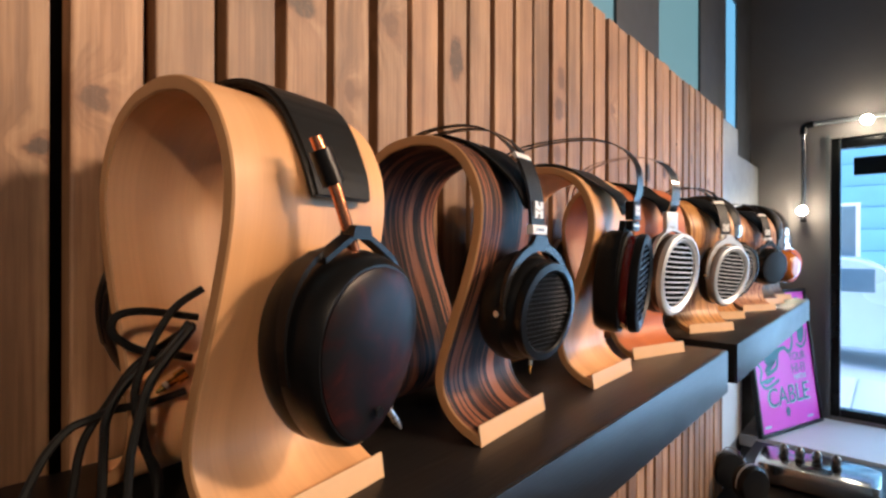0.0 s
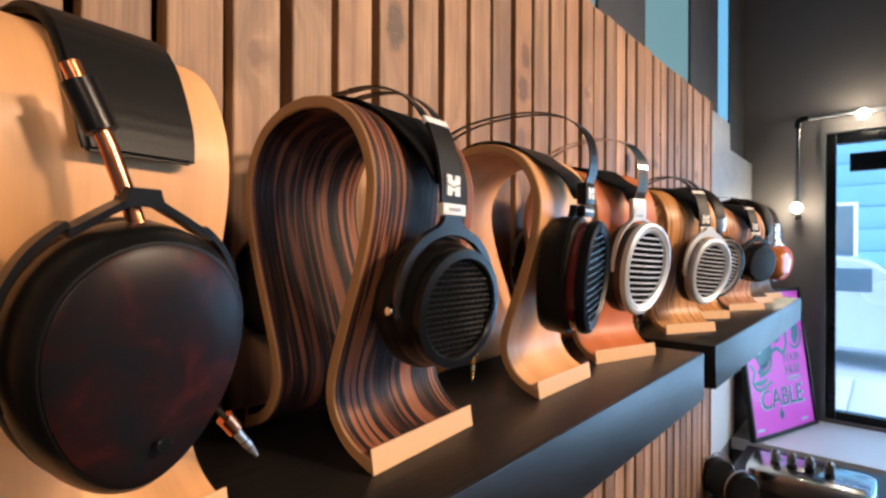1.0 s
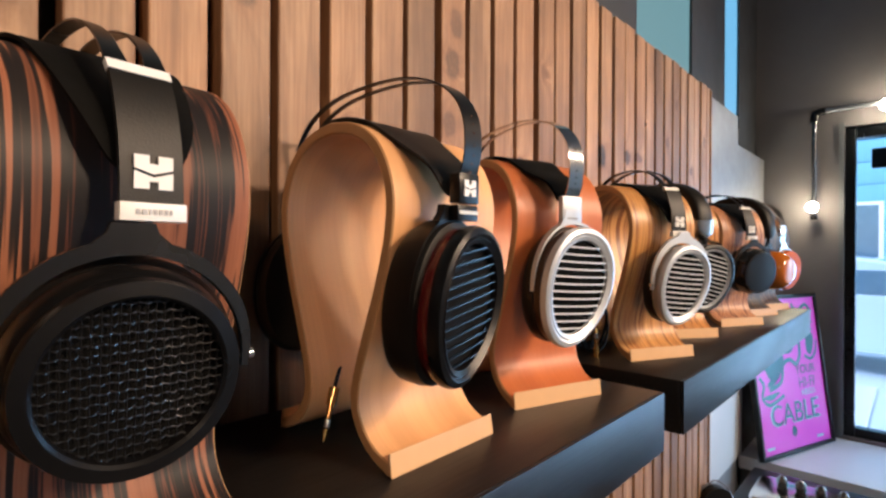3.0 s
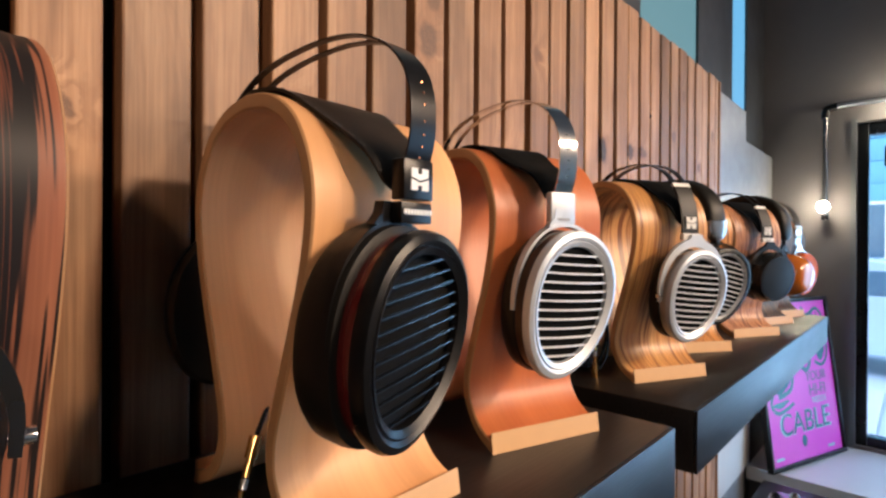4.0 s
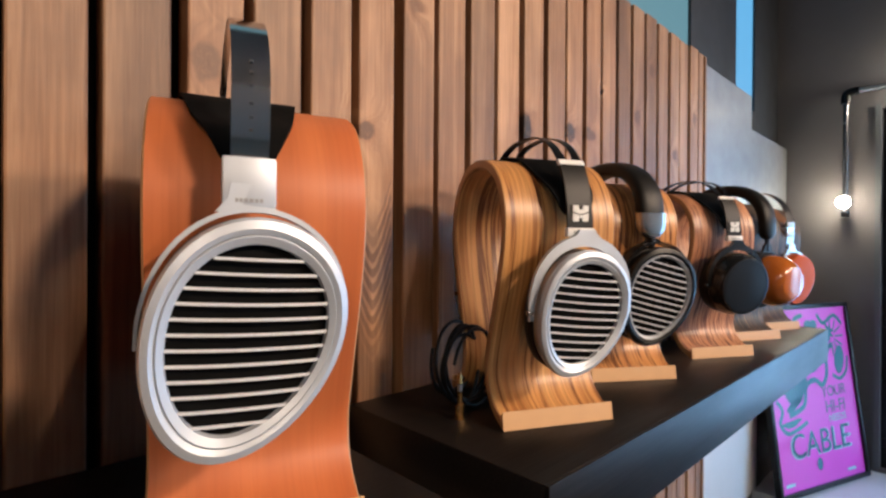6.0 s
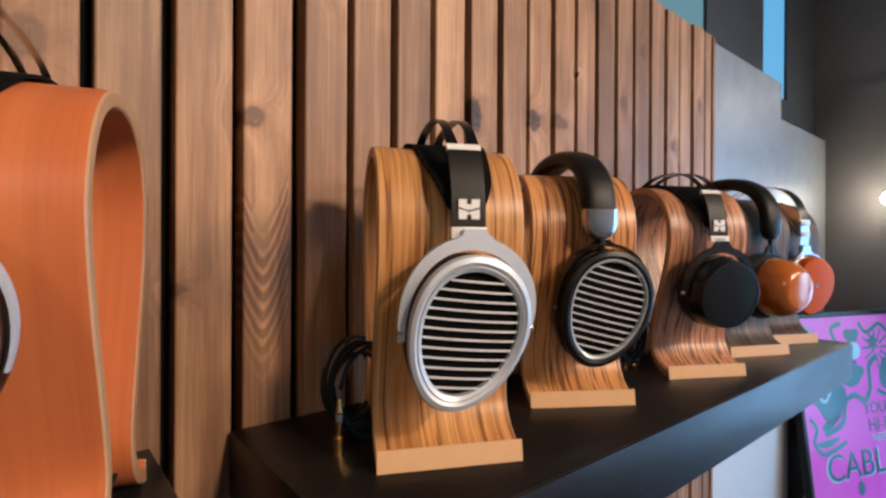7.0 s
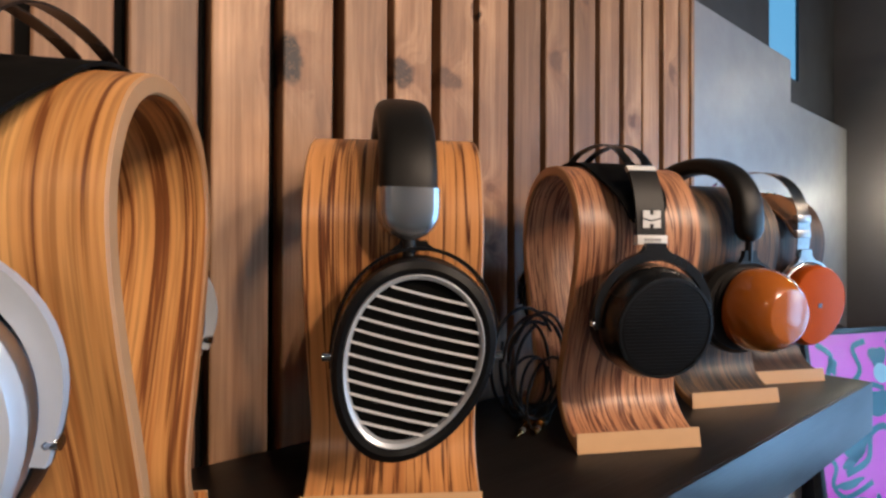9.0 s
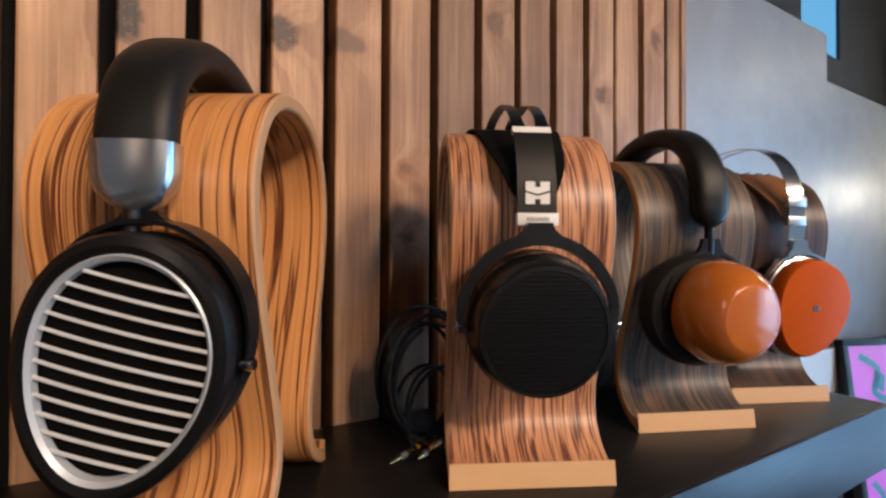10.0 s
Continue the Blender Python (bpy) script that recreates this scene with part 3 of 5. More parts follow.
# ---- headphones ----
def egg(a, w, h):
    """Pear-shaped outline: full at the top and one flank, drawn to a blunt point low on the other."""
    c, d = math.cos(a), math.sin(a)
    return (w * (c * (1 + 0.08 * d) + 0.10 * c * c - 0.10 + 0.165 * d), h * d)


def oval(a, w, h):
    return (w * math.cos(a), h * math.sin(a))


class Cup:
    """One ear cup: a frame in which x runs along the wall, depth points away from the stand and z up."""

    def __init__(self, shape, w, h, u0, zc, side, xc=0.0, yaw=0.0, tilt=0.0, n=48, flat=1.0):
        self.shape, self.w, self.h, self.n = shape, w, h, n
        flip = Matrix.Identity(4) if side < 0 else Matrix.Diagonal((1, -1, 1, 1))
        self.side, self.flat = side, flat
        self.m = flip @ pose(xc, -u0 - 0.017, zc, tilt, 0, yaw)
        self.fork = flip @ pose(xc, -u0 - 0.017, zc, tilt * 0.3, 0, yaw)

    def at(self, x, depth, z):
        return self.m @ Vector((x, -depth * self.flat, z))

    def on_fork(self, x, depth, z):
        return self.fork @ Vector((x, -depth * self.flat, z))

    def ring(self, k, depth, n=None, drop=0.0):
        n = n or self.n
        return [self.at(*(lambda q: (q[0] * k, depth, q[1] * k + drop))(self.shape(2 * math.pi * i / n, self.w, self.h))) for i in range(n)]

    def solid(self, name, steps, material, parent, label="", cap0=True, cap1=True):
        bm = bmesh.new()
        loft(bm, [self.ring(k, d) for k, d in steps], cap0, cap1)
        bmesh.ops.recalc_face_normals(bm, faces=bm.faces[:])
        return part(name, bm, material, parent, label)

    def hoop(self, name, steps, material, parent, label=""):
        """A closed ring: the last step joins the first."""
        bm = bmesh.new()
        loft(bm, [self.ring(k, d) for k, d in steps + steps[:1]], False, False)
        bmesh.ops.remove_doubles(bm, verts=bm.verts[:], dist=1e-6)
        bmesh.ops.recalc_face_normals(bm, faces=bm.faces[:])
        return part(name, bm, material, parent, label)

    def inside(self, z, k, lean=0.0):
        """Left and right x of the outline, shrunk by k, on a line at height z that falls by lean."""
        pts = [self.shape(2 * math.pi * i / 180, self.w, self.h) for i in range(180)]
        pts = [(x * k, y * k) for x, y in pts]
        xs = []
        for (xa, ya), (xb, yb) in zip(pts, pts[1:] + pts[:1]):
            fa, fb = ya + lean * xa - z, yb + lean * xb - z
            if fa * fb <= 0 and fa != fb:
                xs.append(xa - (xb - xa) * fa / (fb - fa))
        return (min(xs), max(xs)) if len(xs) > 1 else None


def slats(cup, parent, count, k, depth, material, thick=0.0008, bow=0.002, lean=0.0, wide=0.0006):
    bars = []
    for i in range(count):
        z = cup.h * k * (1 - 2 * (i + 0.85) / (count + 0.7))
        span = cup.inside(z, k * 1.01, lean)
        if not span or span[1] - span[0] < 0.008:
            continue
        bm = bmesh.new()
        rings = []
        for s in range(9):
            x = span[0] + (span[1] - span[0]) * s / 8
            q = (x - (span[0] + span[1]) / 2) / cup.w
            zz = z - bow * (1 - q * q) * 0.5 - lean * x
            dd = depth + 0.0022 * (1 - q * q)
            rings.append([cup.at(x, dd + wide, zz + thick), cup.at(x, dd + wide, zz - thick), cup.at(x, dd - wide, zz - thick), cup.at(x, dd - wide, zz + thick)])
        loft(bm, rings)
        bmesh.ops.recalc_face_normals(bm, faces=bm.faces[:])
        part("grille_slat", bm, material, parent)


def yoke(cup, parent, material, k=1.10, depth=0.028, wide=0.010, thick=0.0026, a0=-10, a1=190, stem=0.012, label="", flare=0.0, stem_x=0.0):
    """A fork that arches over the upper edge of the cup."""
    bm = bmesh.new()
    rings = []
    for i in range(33):
        a = radians(a0 + (a1 - a0) * i / 32)
        x, z = cup.shape(a, cup.w * k, cup.h * k)
        th = thick * (0.5 + 0.5 * max(0, math.sin(a)) ** 0.7)
        x2, z2 = cup.shape(a, cup.w * k + th, cup.h * k + th)
        ww = wide * (0.55 + 0.45 * max(0, math.sin(a))) + flare * max(0, math.sin(a)) ** 4
        rings.append([cup.on_fork(x, depth - ww / 2, z), cup.on_fork(x2, depth - ww / 2, z2), cup.on_fork(x2, depth + ww / 2, z2), cup.on_fork(x, depth + ww / 2, z)])
    loft(bm, rings)
    zt = cup.h * k + thick
    if stem:
        loft(bm, [[cup.on_fork(stem_x + sx * ww2, depth + dd, z) for sx, dd in ((-1, -0.0028), (1, -0.0028), (1, 0.0028), (-1, 0.0028))] for z, ww2 in ((zt - 0.003, 0.016), (zt + stem * 0.35, 0.010), (zt + stem, 0.0085))])
    bmesh.ops.recalc_face_normals(bm, faces=bm.faces[:])
    return part("yoke", bm, material, parent, label)


def screws(cup, parent, k, depth, material=CHROME, radius=0.0032, a=(0, 180)):
    for deg in a:
        x, z = cup.shape(radians(deg), cup.w * k, cup.h * k)
        bm = bmesh.new()
        sg = 1 if x > 0 else -1
        tube(bm, [cup.at(x - sg * 0.003, depth, z), cup.at(x + sg * 0.001, depth, z), cup.at(x + sg * 0.0045, depth, z)], [radius * 0.6, radius, radius * 0.9], 12)
        part("pivot_screw", bm, material, parent)


def arch(r, z0, top, n=40, a0=0.0, power=2.4):
    """(y, z) points of a headband from the front cup over to the back cup."""
    out = []
    for i in range(n + 1):
        a = radians(a0) + (math.pi - 2 * radians(a0)) * i / n
        c, s = math.cos(a), math.sin(a)
        out.append((-r * math.copysign(abs(c) ** (2 / power), c), z0 + (top - z0) * math.copysign(abs(s) ** (2 / power), s)))
    return out


def crest_path(r, z_end, lift, n=28):
    """(y, z) points of a strap that lies on the crest and drops to z_end on both sides."""
    c = [(-r, z_end), (-r * 0.93, z_end + 0.022), (-0.060, 0.2520), (-0.033, 0.2690), (0, 0.2745), (0.033, 0.2690), (0.060, 0.2520), (r * 0.93, z_end + 0.022), (r, z_end)]
    return [(p[0], p[1] + lift) for p in spline(c, 4)]


def emblem(parent, y, z, size, x=0.0, turn=0.0):
    """A plain mark of two notched halves with a bent gap between them."""
    bm = bmesh.new()
    half = [(-0.60, 0.55), (-0.14, 0.55), (-0.14, 0.28), (0.14, 0.28), (0.14, 0.55), (0.60, 0.55), (0.60, 0.12), (0.0, -0.06), (-0.60, 0.12)]
    low = [(-0.60, -0.55), (-0.14, -0.55), (-0.14, -0.30), (0.14, -0.30), (0.14, -0.55), (0.60, -0.55), (0.60, 0.02), (0.0, -0.16), (-0.60, 0.02)]
    for outline in (half, low):
        loft(bm, [[(x + px * size, y - d, z + pz * size) for px, pz in outline] for d in (-0.0004, 0.0008)])
    bmesh.ops.recalc_face_normals(bm, faces=bm.faces[:])
    part("emblem", bm, WHITE_PAINT, parent, "plain white mark")


def lettering_bar(parent, x0, x1, y, z0, z1, material):
    """Small unreadable writing as a row of short bars."""
    bm = bmesh.new()
    r2 = random.Random(int(abs(x0) * 1e5))
    x = x0
    while x < x1:
        wd = r2.uniform(0.0012, 0.0022)
        box(bm, x, min(x + wd, x1), y - 0.0005, y, z0, z1)
        x += wd + 0.0007
    part("lettering", bm, material, parent)


def headphones(i, label, dx=0.0, dturn=0.0):
    x, y, turn = POSES[i]
    return empty("headphones", pose(x, y, SHELF, 0, 0, turn + dturn) @ pose(dx, 0, 0), label, "headphones", "headphones on stands")


def open_egg(h, cup, rim, ring_mat, slat_mat, count, pad=BLACK_LEATHER, lean=0.0, inner=None, bow=0.002, k_in=0.80, thick=0.0007, deep=0.0, pk=1.0, ko=0.88, seam=0.020):
    cup.solid("ear_pad", [(0.80 * pk, -deep), (0.95 * pk, 0.001 - deep), (1.0 * pk, 0.006 - deep), (1.01 * pk, seam - 0.006), (0.99 * pk, seam), (0.93, seam + 0.002)], pad, h)
    cup.solid("housing", [(0.95, seam), (0.97, seam + 0.001), (0.985, 0.030), (0.985, 0.033)], ring_mat, h)
    cup.hoop("rim", [(0.985, 0.032), (1.02, 0.033), (1.025, 0.037), (1.00, 0.0405), (0.93, 0.0418), (ko + 0.005, 0.0405), (ko - 0.005, 0.036)], rim, h)
    cup.hoop("inner_rim", [(ko, 0.036), (ko - 0.002, 0.0405), (ko - 0.015, 0.0412), (k_in + 0.01, 0.0395), (k_in, 0.036)], inner or rim, h)
    cup.solid("grille_cloth", [(0.87, 0.0335), (0.87, 0.0345)], BLACK_MATT, h)
    slats(cup, h, count, k_in + 0.005, 0.037, slat_mat, thick=thick, bow=bow, lean=lean)


def steel_band(h, mat, r=0.079, z0=0.205, top=0.308, w_end=0.020, w_top=0.021, slot=(0.16, 0.86), strip=0.0052, a0=0.0, label=""):
    """Thin spring band, solid at both ends and split into two strips over the top."""
    path = arch(r, z0, top, 48, a0)
    n = len(path)
    a, b = int(n * slot[0]), int(n * slot[1])
    bm = bmesh.new()
    ribbon(bm, path[: a + 1], w_end, 0.0012)
    ribbon(bm, path[b:], w_end, 0.0012)
    for sx in (-1, 1):
        ws = []
        for j in range(a, b + 1):
            t = (j - a) / (b - a)
            wide = strip + 0.004 * (abs(2 * t - 1) ** 10)
            edge = w_top / 2
            ws.append((edge - wide, edge) if sx > 0 else (-edge, -edge + wide))
        ribbon(bm, path[a: b + 1], ws, 0.0012)
    return part("headband", bm, mat, h, label)


def suspension(h, mat, r=0.077, z_end=0.196, wide=0.062, narrow=0.016, lift=0.003, stitch=False, label=""):
    path = crest_path(r, z_end, lift)
    n = len(path)
    ws = []
    for j in range(n):
        t = abs(2 * j / (n - 1) - 1)
        ws.append(narrow + (wide - narrow) * max(0, 1 - t ** 1.6) ** 0.8)
    bm = bmesh.new()
    ribbon(bm, path, ws, 0.0022)
    strap = part("strap", bm, mat, h, label)
    if stitch:
        thread = plain("grey_thread", (0.2, 0.19, 0.18), 0.8, 0, 90, 0.1, 0)
        for sx in (-1, 1):
            bm = bmesh.new()
            for j in range(2, n - 2):
                p, q = path[j], path[j + 1]
                e0, e1 = sx * (ws[j] / 2 - 0.002), sx * (ws[j + 1] / 2 - 0.002)
                tube(bm, [(e0, p[0], p[1] + 0.0014), (e0 + (e1 - e0) * 0.6, p[0] + (q[0] - p[0]) * 0.6, p[1] + (q[1] - p[1]) * 0.6 + 0.0014)], 0.0003, 4)
            tagged(part("stitching", bm, thread, strap), kind="stuff")
    return strap


def both(fn):
    for s in (-1, 1):
        fn(s)


# closed black headphones with copper rods
h = headphones(0, "closed black headphones with copper rods and leather strap")


def cups_one(s):
    c = Cup(lambda a, w, hh: (w * (math.cos(a) * (1 + 0.17 * math.sin(a)) + 0.05 * math.sin(a)), hh * math.sin(a)), 0.0447, 0.0575, 0.060, 0.1125, s, -0.003, 0, 6, flat=0.92)
    c.solid("ear_pad", [(0.85, 0.0), (0.98, 0.002), (1.03, 0.010), (1.03, 0.018), (1.0, 0.022)], BLACK_LEATHER, h)
    c.solid("housing", [(0.99, 0.0205), (1.02, 0.024), (1.015, 0.032), (0.99, 0.041), (0.95, 0.0475), (0.90, 0.0510), (0.88, 0.0512)], BLACK_PLASTIC, h)
    c.solid("end_cap", [(0.882, 0.0500), (0.875, 0.0520), (0.82, 0.0538), (0.5, 0.0562), (0.15, 0.0570)], BURL, h, "glossy burgundy and black burl cap")
    bm = bmesh.new()
    disc(bm, c.m @ pose(0.002, -0.0540, -0.033), 0.0034, 0.0014, 20, 0.0004)
    part("emblem", bm, BLACK_METAL, h)
    top = c.h * 1.06
    for a0, a1, sx in ((-15, 60, 1), (120, 195, -1)):
        arm = yoke(c, h, BLACK_METAL, 1.06, 0.030, 0.012, 0.003, a0, a1, 0.0)
        x0, z0 = c.shape(radians(60 if sx > 0 else 120), c.w * 1.06, c.h * 1.06)
        bm = bmesh.new()
        loft(bm, [[c.at(x, 0.030 + dd, z + dz) for dd, dz in ((-0.0055, 0), (0.0055, 0), (0.0055, 0.0036), (-0.0055, 0.0036))] for x, z in ((x0 + sx * 0.002, z0 - 0.002), (x0 * 0.6, z0 + 0.0062), (sx * 0.0015, top + 0.0065))])
        bmesh.ops.recalc_face_normals(bm, faces=bm.faces[:])
        part("yoke_brace", bm, BLACK_METAL, arm)
    bm = bmesh.new()
    loft(bm, [[c.at(sx * ww, 0.030 + dd, z) for sx, dd in ((-1, -0.006), (1, -0.006), (1, 0.006), (-1, 0.006))] for z, ww in ((top + 0.004, 0.0085), (top + 0.008, 0.0075), (top + 0.012, 0.006))])
    part("yoke_block", bm, BLACK_METAL, h)
    bm = bmesh.new()
    tube(bm, [c.at(0.003, 0.032, top - 0.014), c.at(-0.010, 0.022, top + 0.028), c.at(-0.022, 0.012, top + 0.060)], 0.0037, 14)
    part("rod", bm, COPPER, h, "polished copper rod")
    bm = bmesh.new()
    tube(bm, [c.at(-0.0122, 0.0202, top + 0.034), c.at(-0.0194, 0.0142, top + 0.053)], 0.0066, 14)
    part("rod_clamp", bm, BLACK_METAL, h)


both(cups_one)
path = crest_path(0.087, 0.193, 0.006)
bm = bmesh.new()
ribbon(bm, path, [0.050 + 0.012 * (1 - abs(2 * j / (len(path) - 1) - 1) ** 2) for j in range(len(path))], 0.0065, 0.010)
bmesh.ops.bevel(bm, geom=bm.edges[:], offset=0.0024, segments=3, affect="EDGES")
part("strap", bm, BLACK_LEATHER, h, "padded black leather strap")

# open round black headphones with woven grille
h = headphones(1, "round black open headphones with woven wire grille")


def cups_two(s):
    c = Cup(oval, 0.0490, 0.0495, 0.058, 0.1180, s, -0.007, -7, 7)
    c.solid("ear_pad", [(0.80, 0.0), (0.96, 0.001), (1.02, 0.008), (1.01, 0.017), (0.95, 0.021)], BLACK_LEATHER, h)
    c.solid("housing", [(0.95, 0.0205), (0.95, 0.024), (0.90, 0.030), (0.85, 0.034)], BLACK_PLASTIC, h)
    c.hoop("rim", [(0.84, 0.033), (0.88, 0.034), (0.89, 0.039), (0.87, 0.0425), (0.75, 0.0435), (0.72, 0.042), (0.72, 0.036)], BLACK_METAL, h)
    c.solid("grille_cloth", [(0.74, 0.035), (0.74, 0.036)], BLACK_MATT, h)
    bm = bmesh.new()
    k = 0.72
    for j in range(17):
        z = c.h * k * (1 - 2 * (j + 0.6) / 17.2)
        sp = c.inside(z, k)
        if not sp:
            continue
        m = max(6, int((sp[1] - sp[0]) / 0.0016))
        pts = [c.at(sp[0] + (sp[1] - sp[0]) * q / m, 0.0390 + 0.0006 * math.cos(math.pi * (q + j)), z + 0.0005 * math.cos(math.pi * (q / 2.0))) for q in range(m + 1)]
        tube(bm, pts, 0.00032, 5)
    part("wire_mesh", bm, WIRE, h, "fine woven steel wires")
    bm = bmesh.new()
    for j in range(21):
        x = c.w * k * (1 - 2 * (j + 0.6) / 21.2)
        zz = math.sqrt(max(0, 1 - (x / (c.w * k)) ** 2)) * c.h * k
        if zz > 0.004:
            tube(bm, [c.at(x, 0.0388, -zz), c.at(x, 0.0388, zz)], 0.0003, 5)
    part("wire_mesh", bm, BLACK_METAL, h)
    yoke(c, h, SATIN_BLACK, 1.00, 0.029, 0.006, 0.0070, -8, 188, 0.007)
    screws(c, h, 1.05, 0.026)


both(cups_two)


def hifi_band(h, accent, z0=0.186, r=0.0975, top=0.292):
    """Black band with a wide sleeve at each end, pale end bars and two strips over the top."""
    steel_band(h, BLACK_METAL, r, z0, top, 0.026, 0.0275, (0.20, 0.82), 0.0085)
    for s in (-1, 1):
        path = [(s * p[0], p[1]) for p in arch(r + 0.0012, z0, top, 48)[:11]]
        bm = bmesh.new()
        ribbon(bm, path, 0.0275, 0.0026)
        part("sleeve", bm, BLACK_LEATHER, h)
        p = path[-1]
        q = path[-2]
        bm = bmesh.new()
        ribbon(bm, [q, p], 0.0282, 0.0034)
        part("accent_bar", bm, accent, h, "pale metal bar")
        part("end_bar", block(-0.0145, 0.0145, *sorted((s * (r + 0.0045), s * (r - 0.002))), z0 - 0.006, z0 + 0.0025, 0.0006), accent, h, "pale metal bar")
    emblem(h, -r - 0.0026, z0 + 0.0165, 0.0140)
    lettering_bar(h, -0.008, 0.008, -r - 0.0045, z0 - 0.003, z0 - 0.0005, STEEL_PANEL)


hifi_band(h, WHITE_PAINT, 0.1875)
suspension(h, BLACK_MATT, 0.0930, 0.202, 0.080, 0.022)

# black slatted headphones with dark red ring
h = headphones(2, "black open headphones with slatted grille and dark red ring", -0.015)


def cups_three(s):
    c = Cup(egg, 0.0455, 0.0575, 0.058, 0.1310, s, -0.015, 9, 4, flat=1.2 if s < 0 else 0.9)
    open_egg(h, c, BLACK_METAL, RED_WOOD, BLACK_METAL, 12, lean=-0.14, bow=-0.002, thick=0.0006, k_in=0.79, deep=0.001, pk=1.06, seam=0.0235)
    yoke(c, h, BLACK_METAL, 1.035, 0.0195, 0.006, 0.0025, -5, 185, 0.010)


both(cups_three)
steel_band(h, BLACK_METAL, 0.1150, 0.250, 0.314, 0.0195, 0.0195, (0.34, 0.90), 0.005, -32)
suspension(h, BLACK_LEATHER, 0.0970, 0.207, 0.084, 0.014, stitch=True)
for s in (-1, 1):
    part("slider", block(-0.0115, 0.0115, *sorted((s * 0.1120, s * 0.1010)), 0.2035, 0.2265, 0.0012), BLACK_METAL, h)
    part("slider_clip", block(-0.0125, 0.0115, *sorted((s * 0.1110, s * 0.0985)), 0.1905, 0.2025, 0.001), BLACK_METAL, h)
for j in range(7):
    bm = bmesh.new()
    hy, hz = arch(0.1150, 0.250, 0.314, 48, -32)[3 + j]
    disc(bm, pose(0, hy - 0.0006, hz), 0.0007, 0.0006, 8)
    part("adjustment_hole", bm, COPPER, h)
emblem(h, -0.1120, 0.2150, 0.0112)
lettering_bar(h, -0.0105, 0.0105, -0.1110, 0.1953, 0.1982, WHITE_PAINT)

# silver slatted headphones on cherry stand
h = headphones(3, "silver open headphones with slatted grille and steel band", -0.010)


def cups_four(s):
    c = Cup(egg, 0.0482, 0.0605, 0.062, 0.1330, s, -0.002, 3, 4)
    open_egg(h, c, SILVER_PAINT, WALNUT_RING, SLAT_SILVER, 12, lean=0.05, k_in=0.79, deep=0.0)
    yoke(c, h, SILVER_PAINT, 1.04, 0.0225, 0.008, 0.0028, -5, 185, 0.012)


both(cups_four)
steel_band(h, CHROME, 0.1110, 0.254, 0.320, 0.0190, 0.0190, (0.34, 0.90), 0.005, -26)
suspension(h, BLACK_MATT, 0.0960, 0.214, 0.074, 0.014)
for s in (-1, 1):
    part("slider", block(-0.0135, 0.0135, *sorted((s * 0.1058, s * 0.0985)), 0.198, 0.2245, 0.0014), SILVER_PAINT, h)
lettering_bar(h, -0.007, 0.007, -0.1058, 0.2005, 0.2025, STEEL_PANEL)
for j in range(6):
    hy, hz = arch(0.1110, 0.254, 0.320, 48, -26)[3 + j]
    part("adjustment_slot", block(-0.001, 0.001, hy - 0.0014, hy + 0.0004, hz, hz + 0.0012), GUNMETAL, h)


# silver slatted headphones with wide black band
h = headphones(4, "silver open headphones with wide black band", 0.006)


def cups_five(s):
    c = Cup(egg, 0.0465, 0.0585, 0.060, 0.1195, s, -0.002, 0, 5)
    open_egg(h, c, SILVER_PAINT, SILVER, SLAT_SILVER, 12, lean=0.09, k_in=0.80)
    yoke(c, h, SILVER_PAINT, 1.035, 0.027, 0.006, 0.0105, -8, 188, 0.0055, stem_x=0.006)
    screws(c, h, 1.075, 0.026)


both(cups_five)
hifi_band(h, WHITE_PAINT, 0.1945, 0.0995, 0.300)
suspension(h, BLACK_MATT, 0.0945, 0.207, 0.072, 0.024)


def padded_band(h, r=0.075, z0=0.205, top=0.302, wide=0.030, thick=0.019, a=0.0, mat=BLACK_LEATHER):
    path = arch(r, z0, top, 40, 0, 2.2)
    bm = bmesh.new()
    rings = []
    n = len(path)
    for i, (y, z) in enumerate(path):
        d = (Vector(path[min(i + 1, n - 1)]) - Vector(path[max(i - 1, 0)])).normalized()
        o = Vector((-d.y, d.x))
        ring = []
        for q in range(20):
            b = 2 * math.pi * q / 20
            cx, cy = math.cos(b), math.sin(b)
            ex = math.copysign(abs(cx) ** 0.6, cx) * wide / 2
            ey = math.copysign(abs(cy) ** 0.75, cy) * thick / 2
            ring.append((ex, y + o.x * ey, z + o.y * ey))
        rings.append(ring)
    loft(bm, rings)
    bmesh.ops.recalc_face_normals(bm, faces=bm.faces[:])
    return part("headband", bm, mat, h, "thick padded black leather band")


def end_shell(h, s, r, z_top, z_bot, wide, thick, mat, label):
    """Rounded shell that closes the end of a padded band."""
    bm = bmesh.new()
    rings = []
    for i in range(9):
        t = i / 8
        z = z_top + (z_bot - z_top) * t
        k = math.sqrt(max(0.02, 1 - max(0, (t - 0.35) / 0.65) ** 2.2))
        rings.append([(math.copysign(abs(math.cos(b)) ** 0.6, math.cos(b)) * wide / 2 * k, s * (r + math.copysign(abs(math.sin(b)) ** 0.75, math.sin(b)) * thick / 2 * (0.5 + 0.5 * k)), z) for b in (2 * math.pi * q / 20 for q in range(20))])
    loft(bm, rings)
    bmesh.ops.recalc_face_normals(bm, faces=bm.faces[:])
    part("end_shell", bm, mat, h, label)


# black headphones with silver grille and padded band
h = headphones(5, "black open headphones with silver grille and padded band", 0.0, 6)


